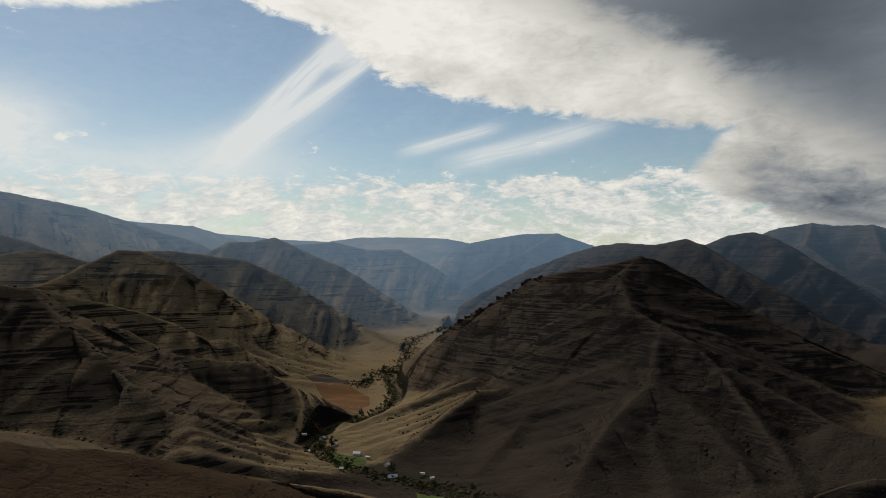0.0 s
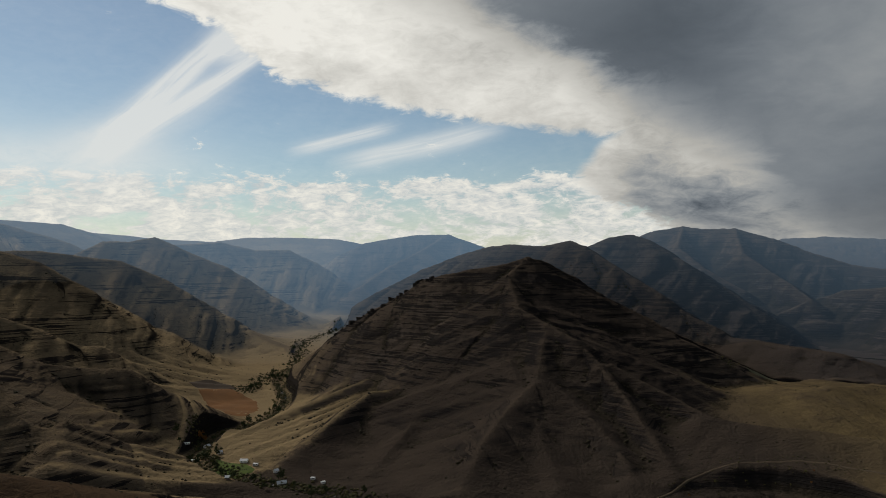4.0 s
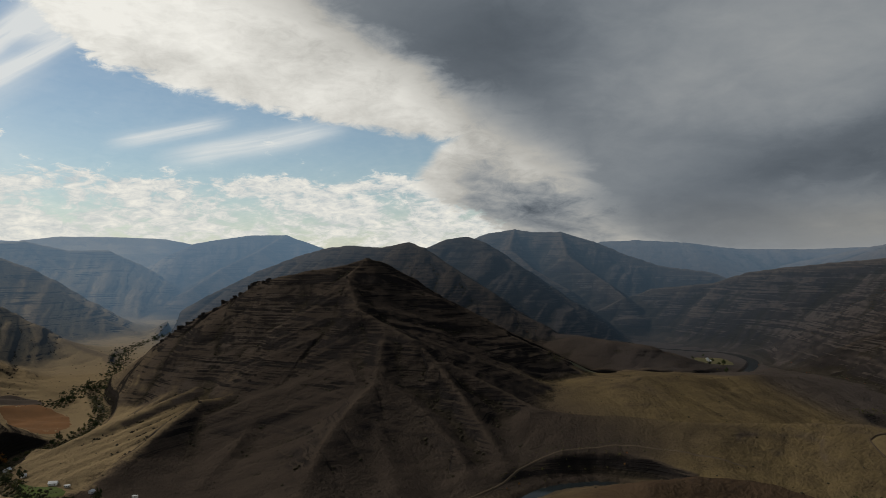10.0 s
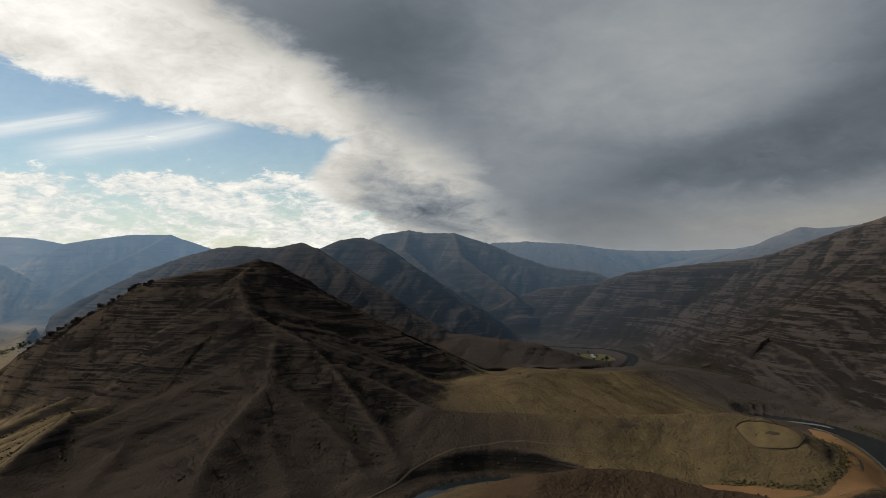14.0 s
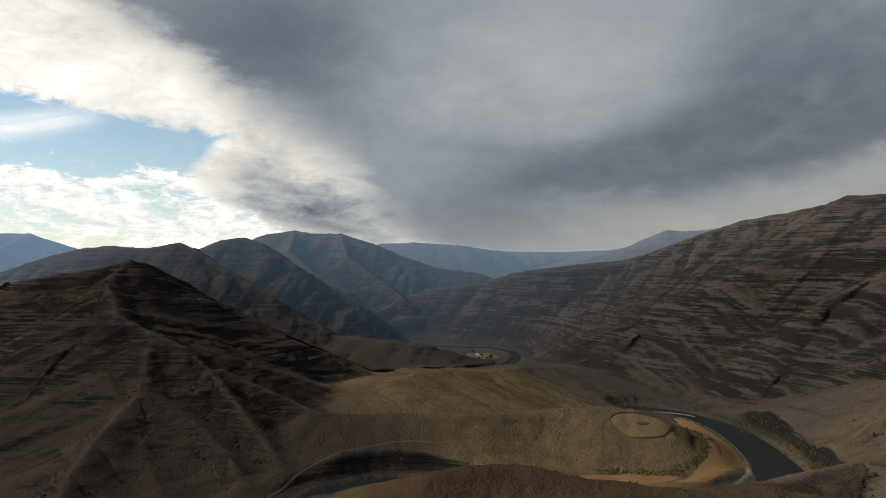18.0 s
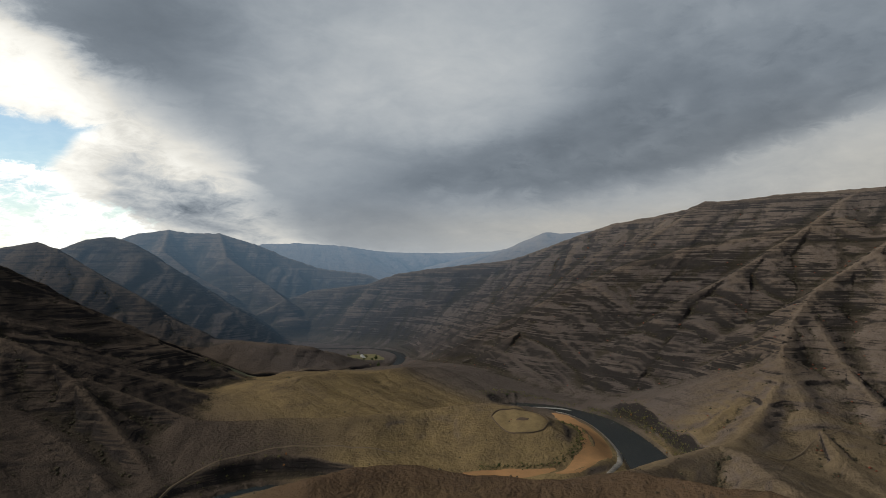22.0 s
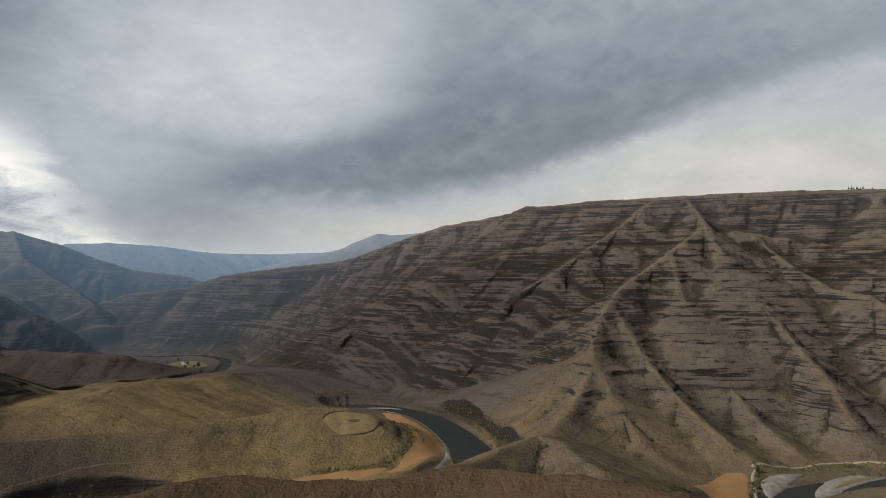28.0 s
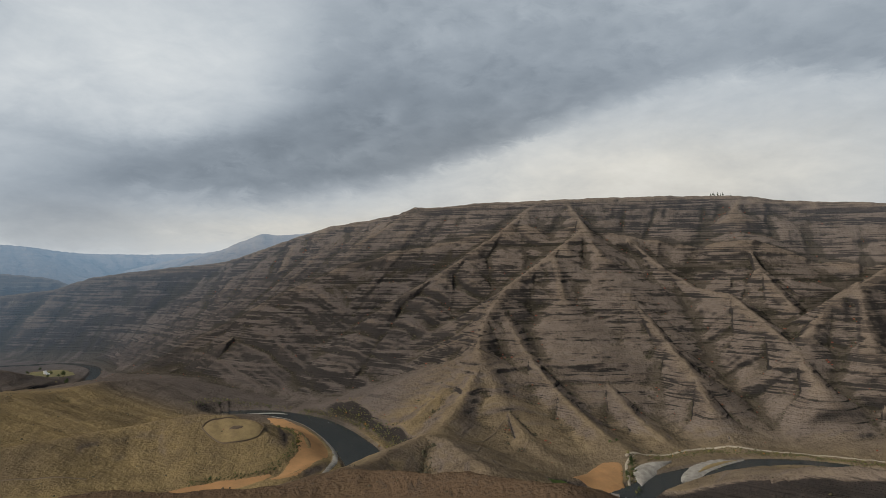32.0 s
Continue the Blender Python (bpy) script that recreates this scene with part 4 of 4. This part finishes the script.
def broadleaf(seed, height, leaf, label, name="tree"):
    """A riverside cottonwood: forked trunk, spread limbs and a gappy crown."""
    pick = random.Random(seed)
    tree = tagged(new(name), label, "tree", "riverside trees")
    bm = bmesh.new()
    limb(bm, (0, 0, -0.6), (0.1, 0, height * 0.35), height * 0.035, height * 0.024)
    ends = []
    for k in range(5):
        a = k * 1.26 + pick.uniform(-0.3, 0.3)
        e = Vector((math.cos(a) * height * pick.uniform(0.16, 0.28), math.sin(a) * height * pick.uniform(0.16, 0.28), height * pick.uniform(0.52, 0.8)))
        limb(bm, (0.1, 0, height * pick.uniform(0.24, 0.35)), e, height * 0.016, height * 0.006, 5)
        ends.append(e)
    part("trunk", bm, BARK, tree)
    bm = bmesh.new()
    for e in ends + [Vector((0, 0, height * 0.85)), Vector((0, 0, height * 0.6))]:
        for _ in range(7):
            o = Vector((pick.gauss(0, 0.12), pick.gauss(0, 0.12), pick.gauss(0, 0.10))) * height
            clump(bm, e + o, height * pick.uniform(0.06, 0.12), pick)
    part("crown", bm, leaf, tree)
    return tree


def pine(seed, height):
    """A ragged ridge pine: straight trunk, whorls of drooping branches."""
    pick = random.Random(seed)
    tree = tagged(new("pine_tree"), "dark pine on the bare mesa rim", "tree", "pines on the rim")
    bm = bmesh.new()
    limb(bm, (0, 0, -0.6), (0, 0, height * 0.97), height * 0.025, height * 0.004)
    part("trunk", bm, BARK, tree)
    bm = bmesh.new()
    for level in range(9):
        z = height * (0.2 + 0.085 * level)
        reach = height * (0.24 - 0.022 * level) * pick.uniform(0.75, 1.2)
        for k in range(6):
            a = k * 1.05 + level * 0.5 + pick.uniform(-0.2, 0.2)
            for s in (0.45, 0.95):
                clump(bm, (math.cos(a) * reach * s, math.sin(a) * reach * s, z - reach * 0.25 * s), reach * 0.26, pick)
    clump(bm, (0, 0, height * 0.96), height * 0.05, pick)
    part("crown", bm, NEEDLE, tree)
    return tree


kinds = [broadleaf(1, 12, LEAF_DARK, "dark green cottonwood on the river bank"), broadleaf(2, 9, LEAF_DARK, "dark green cottonwood on the river bank"),
         broadleaf(3, 7, LEAF_OLIVE, "olive streamside tree with thinning leaves"), broadleaf(4, 5, LEAF_OLIVE, "low olive tree on the river bank"),
         broadleaf(5, 13, LEAF_RUST, "tall cottonwood with rusty autumn leaves"), broadleaf(6, 5, LEAF_RUST, "low rusty bush-like tree on the bank")]
used = set()


def plant(kind, x, y, size, pick):
    m = pose(x, y, float(ground_at(x, y)[0]) - 0.1, 0, 0, pick.uniform(0, 360))
    first = kind not in used
    used.add(kind)
    t = kinds[kind]
    if first:
        t.matrix_basis = m @ Matrix.Diagonal((size, size, size, 1))
        return
    c = copy_thing(t, m)
    c.scale = (size, size, size * pick.uniform(0.85, 1.2))


def grove(line, count, spread, choice, seed, size=(0.7, 1.25)):
    """Trees strewn along a line."""
    pick = random.Random(seed)
    p = smooth_line([(*q, 0) for q in line], 4.0)
    for _ in range(count):
        q = p[pick.randrange(len(p))]
        plant(pick.choice(choice), q[0] + pick.gauss(0, spread), q[1] + pick.gauss(0, spread), pick.uniform(*size), pick)


# left valley: along the creek, thicker round the farmsteads
grove([(-222, 1190), (-205, 1110), (-185, 1060), (-165, 1020)], 18, 13, (0, 0, 1, 1, 2), 1)
grove([(-165, 1005), (-110, 968), (-66, 935), (-20, 915), (30, 875)], 25, 13, (0, 1, 1, 2, 3), 2)
grove([(-205, 1235), (-170, 1275), (-140, 1318), (-122, 1400), (-118, 1500)], 18, 8, (0, 1, 2, 3), 3)
grove([(-140, 1600), (-150, 1690), (-140, 1800), (-125, 1950), (-110, 2100)], 22, 16, (0, 1, 1, 2), 4)
grove([(-205, 1590), (-190, 1640), (-178, 1720)], 11, 13, (0, 1), 5)
grove([(-110, 2200), (-80, 2400), (-40, 2600), (20, 2780)], 17, 26, (0, 1, 2), 6)
grove([(-223, 1184), (-218, 1190)], 2, 5, (4,), 7, (0.9, 1.1))
# meadow bend: brush belt round the knoll, banks of the dark reach
grove([(1098, 640), (1036, 575), (968, 522), (905, 500), (845, 500), (808, 534), (775, 575)], 25, 4.5, (2, 3, 3, 1), 8, (0.4, 0.8))
grove([(1225, 640), (1195, 545), (1128, 470), (1060, 408), (1000, 372)], 24, 8, (3, 3, 2, 5), 9, (0.5, 0.95))
grove([(1185, 860), (1235, 835), (1250, 760), (1245, 690)], 12, 8, (3, 2, 1), 10, (0.4, 0.8))
grove([(1140, 610), (1070, 535), (990, 468), (905, 425)], 7, 4, (3, 2), 11, (0.35, 0.7))
# far bend and lower river
grove([(1470, 1600), (1440, 1530), (1400, 1450), (1330, 1380), (1290, 1395)], 11, 22, (1, 2, 0), 12)
grove([(1000, 1325), (900, 1345), (800, 1300)], 6, 12, (2, 3), 13, (0.5, 0.9))
# near river below the dirt road
grove([(640, 770), (560, 812), (480, 815), (400, 775)], 12, 10, (3, 2, 5), 14, (0.4, 0.8))
# right river: bank brush, lane trees
grove([(1048, 22), (1010, 14), (975, 18), (940, 14), (905, 8)], 13, 4, (1, 2, 0, 3), 15, (0.5, 0.9))
grove([(1066, -10), (1110, -60), (1140, -110), (1145, -180), (1140, -250), (1120, -330)], 24, 7, (3, 3, 2, 5), 16, (0.4, 0.8))
grove([(1075, 42), (1082, 50)], 2, 4, (0, 1), 17, (0.7, 0.9))
grove([(1045, -92), (1075, -112)], 4, 5, (3, 2, 5), 18, (0.4, 0.7))
grove([(1068, -185), (1040, -130), (985, -80)], 6, 4, (3, 2), 19, (0.35, 0.65))

pines = pine(21, 11)
rim = [(2238, -205), (2240, -212), (2239, -217), (2238, -225), (2236, -233), (2240, -240), (2237, -262)]
for k, (x, y) in enumerate(rim):
    m = pose(x - 6, y, float(ground_at(x - 6, y)[0]) - 0.3, 0, 0, k * 50)
    s = (0.9, 1.1, 0.7, 1.2, 0.8, 1.0, 0.6)[k]
    if k == 0:
        pines.matrix_basis = m @ Matrix.Diagonal((s, s, s, 1))
    else:
        copy_thing(pines, m).scale = (s, s, s)

WHITE_WALL = plain("white_siding", ((0.74, 0.73, 0.70), (0.62, 0.61, 0.58)), 0.6)
GREY_WALL = plain("weathered_board_wall", ((0.20, 0.17, 0.14), (0.14, 0.12, 0.10)), 0.6)
METAL_ROOF = plain("pale_metal_roof", ((0.62, 0.63, 0.64), (0.50, 0.51, 0.52)), 0.5, 0.4, 0.0, 0.3)
DARK_ROOF = plain("dark_shingle_roof", ((0.05, 0.045, 0.04), (0.08, 0.07, 0.065)), 0.7)
GLASS, _tree, _bsdf = material("window_glass")
_bsdf.inputs["Base Color"].default_value, _bsdf.inputs["Roughness"].default_value = (0.02, 0.025, 0.03, 1), 0.08


def box(bm, x0, x1, y0, y1, z0, z1):
    v = [bm.verts.new(p) for p in ((x0, y0, z0), (x1, y0, z0), (x1, y1, z0), (x0, y1, z0), (x0, y0, z1), (x1, y0, z1), (x1, y1, z1), (x0, y1, z1))]
    for f in ((0, 3, 2, 1), (4, 5, 6, 7), (0, 1, 5, 4), (1, 2, 6, 5), (2, 3, 7, 6), (3, 0, 4, 7)):
        bm.faces.new([v[k] for k in f])


def house(x, y, turn, length, width, eaves, ridge_up, wall, roof, label, name="farm_house"):
    """A gabled farm building with overhanging roof, door and windows."""
    ob = tagged(new(name), label, "house", "farm buildings")
    ob.matrix_basis = pose(x, y, float(ground_at(x, y)[0]) - 0.2, 0, 0, turn)
    length, width = length * 0.68, width * 0.8
    l, w = length / 2, width / 2
    bm = bmesh.new()
    pts = [(-w, 0), (w, 0), (w, eaves), (0, eaves + ridge_up), (-w, eaves)]
    ends = [[bm.verts.new((sx, py, pz)) for py, pz in pts] for sx in (-l, l)]
    bm.faces.new(ends[0][::-1])
    bm.faces.new(ends[1])
    for k in range(5):
        bm.faces.new((ends[0][k], ends[0][(k + 1) % 5], ends[1][(k + 1) % 5], ends[1][k]))
    part("wall", bm, wall, ob)
    for side in (-1, 1):
        bm = bmesh.new()
        tilt = ridge_up / w
        rows = []
        for py, pz in ((0, eaves + ridge_up + 0.05), (side * (w + 0.5), eaves - 0.5 * tilt + 0.05)):
            rows.append([bm.verts.new((sx, py, pz + dz)) for sx in (-l - 0.5, l + 0.5) for dz in (0, 0.18)])
        a, b = rows
        for q in ((a[1], a[3], b[3], b[1]), (a[0], b[0], b[2], a[2]), (a[0], a[1], b[1], b[0]), (a[2], b[2], b[3], a[3]), (b[0], b[1], b[3], b[2])):
            bm.faces.new(q)
        bmesh.ops.recalc_face_normals(bm, faces=bm.faces)
        part("roof_slope", bm, roof, ob)
    for side in (-1, 1):
        for k in range(max(2, int(length / 4))):
            cx = -l + length * (k + 0.5) / max(2, int(length / 4))
            bm = bmesh.new()
            if k == 1 and side < 0:
                box(bm, cx - 0.5, cx + 0.5, side * w - 0.05, side * w + 0.05, 0.2, 2.2)
                part("door", bm, GREY_WALL, ob)
            else:
                box(bm, cx - 0.6, cx + 0.6, side * w - 0.05, side * w + 0.05, 1.0, 2.1)
                part("window", bm, GLASS, ob)
    return ob


def trailer(x, y, turn, length=14.0):
    """A white mobile home: long low box with a curved roof, skirt and windows."""
    ob = tagged(new("mobile_home"), "white mobile home among trees by the creek", "house", "farm buildings")
    ob.matrix_basis = pose(x, y, float(ground_at(x, y)[0]) - 0.1, 0, 0, turn)
    length = length * 0.72
    l, w = length / 2, 1.9
    bm = bmesh.new()
    box(bm, -l, l, -w, w, 0.7, 3.2)
    part("wall", bm, WHITE_WALL, ob)
    bm = bmesh.new()
    box(bm, -l + 0.1, l - 0.1, -w + 0.1, w - 0.1, 0.0, 0.7)
    part("skirt", bm, GREY_WALL, ob)
    bm = bmesh.new()
    rows = [[bm.verts.new((sx, w * 1.06 * math.cos(a), 3.2 + 0.5 * math.sin(a))) for a in np.linspace(0, math.pi, 7)] for sx in (-l - 0.15, l + 0.15)]
    for k in range(6):
        bm.faces.new((rows[0][k], rows[1][k], rows[1][k + 1], rows[0][k + 1]))
    bm.faces.new(rows[0])
    bm.faces.new(rows[1][::-1])
    part("roof", bm, METAL_ROOF, ob)
    for k in range(3):
        bm = bmesh.new()
        cx = -l + length * (k + 0.5) / 3
        box(bm, cx - 0.7, cx + 0.7, -w - 0.04, w + 0.04, 1.6, 2.6)
        part("window", bm, GLASS, ob)
    return ob


trailer(-233, 1137, 8, 13)
trailer(-216, 1086, 35, 11)
house(-205, 1152, 60, 14, 8, 3.2, 2.4, WHITE_WALL, METAL_ROOF, "white farm house with a pale metal roof")
house(-176, 1097, 20, 10, 7, 2.8, 2.0, WHITE_WALL, METAL_ROOF, "small white house beside the creek")
house(-134, 1050, -15, 16, 8, 3.0, 2.2, WHITE_WALL, METAL_ROOF, "white farm house with a pale metal roof")
trailer(-116, 1037, -20, 10)
house(-84, 1003, 40, 9, 7, 2.8, 2.0, WHITE_WALL, METAL_ROOF, "small white house beside the creek")
house(-72, 948, 15, 18, 9, 3.6, 3.0, GREY_WALL, METAL_ROOF, "weathered barn with a pale metal roof", "barn")
trailer(-31, 961, -25, 9)
trailer(-17, 945, 30, 8)
house(-143, 952, -10, 8, 6, 2.6, 1.8, GREY_WALL, METAL_ROOF, "small shed on the creek flat", "shed")
house(894, 36, 80, 14, 9, 3.4, 2.6, WHITE_WALL, DARK_ROOF, "white farm house with a dark shingle roof by the lane")
house(884, 22, 10, 8, 6, 2.8, 1.8, GREY_WALL, METAL_ROOF, "small shed beside the lane", "shed")
house(1458, 1534, 30, 16, 9, 3.4, 2.6, WHITE_WALL, METAL_ROOF, "white farm house inside the far bend")
house(1442, 1510, -20, 12, 8, 3.0, 2.2, GREY_WALL, METAL_ROOF, "weathered barn inside the far bend", "barn")
house(1480, 1560, 10, 10, 7, 2.8, 2.0, WHITE_WALL, METAL_ROOF, "small white shed inside the far bend", "shed")



def pickup(x, y, turn):
    """A parked farm pickup: body with bed, cab, glass, wheels and lamps."""
    ob = tagged(new("pickup_truck"), "dark pickup truck parked beside the farm house", "truck")
    ob.matrix_basis = pose(x, y, float(ground_at(x, y)[0]) + 0.05, 0, 0, turn)
    dark = plain("dark_truck_paint", ((0.02, 0.022, 0.026), (0.03, 0.03, 0.034)), 2.0, 0.35)
    bm = bmesh.new()
    box(bm, -2.7, 2.7, -0.95, 0.95, 0.55, 1.05)
    bmesh.ops.bevel(bm, geom=list(bm.edges), offset=0.08, segments=1, affect="EDGES")
    part("body", bm, dark, ob)
    bm = bmesh.new()
    box(bm, -0.5, 1.1, -0.85, 0.85, 1.05, 1.8)
    bm.verts.ensure_lookup_table()
    for v in bm.verts:
        if v.co.z > 1.5:
            v.co.x = v.co.x * 0.75 + 0.05
    part("cab", bm, GLASS, ob)
    for side in (-0.9, 0.9):
        bm = bmesh.new()
        box(bm, -2.65, -0.55, side - 0.05, side + 0.05, 1.05, 1.3)
        part("bed_side", bm, dark, ob)
    for wx in (-1.7, 1.7):
        for wy in (-0.9, 0.9):
            bm = bmesh.new()
            bmesh.ops.create_cone(bm, cap_ends=True, segments=14, radius1=0.4, radius2=0.4, depth=0.25, matrix=pose(wx, wy, 0.4, 90, 0, 0))
            part("wheel", bm, DARK_ROOF, ob)
    for wy in (-0.7, 0.7):
        bm = bmesh.new()
        box(bm, 2.68, 2.74, wy - 0.15, wy + 0.15, 0.75, 0.95)
        part("headlight", bm, METAL_ROOF, ob)
    return ob


pickup(893, 22, 70)

# ---- crags on the ridges ----
CRAG = plain("dark_basalt_crag", ((0.022, 0.020, 0.019), (0.042, 0.035, 0.030)), 0.15, 0.95, 0.6)


def crag(x, y, size, seed):
    """A broken outcrop of upright basalt blocks."""
    pick = random.Random(seed)
    bm = bmesh.new()
    for _ in range(9):
        cx, cy = pick.gauss(0, 0.5) * size, pick.gauss(0, 0.3) * size
        w, d, h = pick.uniform(0.25, 0.5) * size, pick.uniform(0.25, 0.45) * size, pick.uniform(0.3, 0.85) * size
        n0 = len(bm.verts)
        box(bm, cx - w, cx + w, cy - d, cy + d, -size * 0.7, h)
        bm.verts.ensure_lookup_table()
        for v in bm.verts[n0:]:
            v.co += Vector((pick.uniform(-1, 1), pick.uniform(-1, 1), pick.uniform(-0.8, 0.8))) * size * 0.12
    mesh = bpy.data.meshes.new("rock_outcrop")
    bm.to_mesh(mesh)
    bm.free()
    mesh.materials.append(CRAG)
    ob = tagged(new("rock_outcrop", mesh), "dark broken basalt outcrop on the dry ridge", "rock", "ridge crags")
    ob.matrix_basis = pose(x, y, float(ground_at(x, y)[0]), 0, 0, pick.uniform(0, 180))


pick = random.Random(5)
crest = smooth_line([tuple(q) for q in dict((n, p) for n, _, p in RIDGES)["pyramid_left"]], 8.0)
for k in range(34):
    q = crest[int(len(crest) * pick.uniform(0.45, 0.95))]
    crag(q[0] + pick.gauss(0, 7), q[1] + pick.gauss(-6, 8), pick.uniform(2.6, 7.5), 100 + k)
for name, count, lo, hi in (("spur_a", 12, 0.3, 0.95), ("spur_a_front", 10, 0.1, 0.7), ("pyramid_face", 8, 0.2, 0.7), ("mesa_spur_one", 14, 0.5, 1.0), ("mesa_spur_two", 14, 0.45, 0.75), ("pyramid_front", 8, 0.1, 0.6)):
    crest = smooth_line([tuple(q) for q in dict((n, p) for n, _, p in RIDGES)[name]], 8.0)
    for k in range(count):
        q = crest[int(len(crest) * pick.uniform(lo, hi))]
        crag(q[0] + pick.gauss(0, 9), q[1] + pick.gauss(0, 9), pick.uniform(1.5, 3.2), 300 + k + len(name) * 20)

# ---- brush strewn over the slopes, thick in the gullies ----
BRUSH = tinted("dark_dry_brush", ((0.020, 0.020, 0.012), (0.036, 0.030, 0.020), (0.030, 0.026, 0.016)), per="island")
RED_BRUSH = tinted("red_autumn_brush", ((0.085, 0.022, 0.014), (0.06, 0.025, 0.014), (0.07, 0.03, 0.02)), per="island")


def strewn(name, xs, ys, sizes, mat, label, seed):
    """Many small uneven bushes in one mesh."""
    lot = np.random.default_rng(seed)
    n = len(xs)
    zs = ground_at(xs, ys)
    dirs = np.array([(1, 0, 0.2), (0, 1, 0.2), (-1, 0, 0.2), (0, -1, 0.2), (0, 0, 0.9), (0, 0, -0.4)])
    v = dirs[None] * sizes[:, None, None] * lot.uniform(0.6, 1.3, (n, 6, 1))
    a = lot.uniform(0, 6.28, n)
    c, s = np.cos(a)[:, None], np.sin(a)[:, None]
    v = np.stack([v[..., 0] * c - v[..., 1] * s + xs[:, None], v[..., 0] * s + v[..., 1] * c + ys[:, None], v[..., 2] + zs[:, None]], -1)
    f = np.array([(0, 1, 4), (1, 2, 4), (2, 3, 4), (3, 0, 4), (1, 0, 5), (2, 1, 5), (3, 2, 5), (0, 3, 5)])
    faces = (f[None] + (np.arange(n) * 6)[:, None, None]).reshape(-1, 3).astype(np.int32)
    mesh = bpy.data.meshes.new(name)
    mesh.vertices.add(n * 6)
    mesh.vertices.foreach_set("co", v.reshape(-1).astype(np.float32))
    mesh.loops.add(faces.size)
    mesh.loops.foreach_set("vertex_index", faces.ravel())
    mesh.polygons.add(len(faces))
    mesh.polygons.foreach_set("loop_start", np.arange(0, faces.size, 3, dtype=np.int32))
    mesh.update(calc_edges=True)
    mesh.materials.append(mat)
    return tagged(new(name, mesh), label, "bushes", kind="stuff")


lot = np.random.default_rng(3)
count = 150000
az = np.radians(lot.uniform(-36, 108, count))
far = np.sqrt(lot.uniform(450**2, 2350**2, count))
bx, by = far * np.sin(az), far * np.cos(az)
h0 = terrain(bx, by)
hollow = sum(terrain(bx + dx, by + dy) for dx, dy in ((14, 0), (-14, 0), (0, 14), (0, -14))) / 4 - h0
chance = np.clip((hollow - 0.9) * 0.55, 0, 0.9) + 0.018
chance = np.where(h0 - valley(bx, by) < 12, 0.012, chance)
keep = lot.random(count) < chance
bx, by, hollow = bx[keep], by[keep], hollow[keep]
size = lot.uniform(0.8, 2.0, len(bx)) * (1 + 0.35 * np.clip(hollow, 0, 2))
red = (lot.random(len(bx)) < 0.10) & (bx > 900)
strewn("brush", bx[~red], by[~red], size[~red], BRUSH, "dark scattered brush on dry slopes and gullies", 1)

# thickets along the streams
def thicket(line, count, spread, low, high, seed):
    lot = np.random.default_rng(seed)
    p = smooth_line([(*q, 0) for q in line], 3.0)
    q = p[lot.integers(0, len(p), count)]
    return q[:, 0] + lot.normal(0, spread, count), q[:, 1] + lot.normal(0, spread, count), lot.uniform(low, high, count)


belts = [thicket([(-225, 1200), (-205, 1110), (-180, 1045), (-135, 990), (-84, 952), (-36, 920), (9, 890), (50, 858)], 900, 11, 1.2, 3.4, 11),
         thicket([(-205, 1235), (-170, 1268), (-138, 1325), (-114, 1410), (-108, 1515), (-130, 1650)], 620, 8, 1.0, 3.2, 12),
         thicket([(-130, 1650), (-132, 1820), (-115, 1966), (-110, 2200), (-105, 2400), (-50, 2600), (35, 2795)], 900, 15, 1.4, 4.0, 13),
         thicket([(-210, 1580), (-190, 1640), (-172, 1730), (-150, 1800)], 260, 13, 1.4, 3.6, 14),
         thicket([(1098, 640), (1036, 575), (968, 522), (905, 500), (845, 500), (808, 534), (775, 575)], 420, 4, 0.8, 2.0, 15),
         thicket([(1232, 650), (1200, 550), (1132, 470), (1064, 408), (1000, 368)], 620, 9, 0.8, 2.2, 16),
         thicket([(1175, 870), (1230, 850), (1255, 770), (1248, 690)], 260, 8, 0.8, 2.0, 17),
         thicket([(1066, -8), (1112, -62), (1140, -110), (1146, -180), (1142, -250), (1118, -330)], 700, 8, 0.7, 2.0, 18),
         thicket([(1050, 20), (1010, 12), (965, 18), (920, 12)], 200, 5, 0.8, 2.0, 19),
         thicket([(660, 775), (600, 818), (520, 838), (450, 818), (390, 775)], 200, 14, 0.7, 1.6, 20),
         thicket([(1180, 1290), (1050, 1325), (870, 1368), (790, 1290)], 300, 9, 1.0, 2.4, 21)]
tx, ty, ts = (np.concatenate([b[k] for b in belts]) for k in range(3))
THICKET = tinted("streamside_thicket", ((0.022, 0.028, 0.012), (0.060, 0.050, 0.020), (0.034, 0.036, 0.016)), per="island")
strewn("thicket", tx, ty, ts, THICKET, "dense dark green thicket along creek and river", 5)
strewn("red_brush", bx[red], by[red], size[red], RED_BRUSH, "red autumn brush in the mesa gullies", 2)
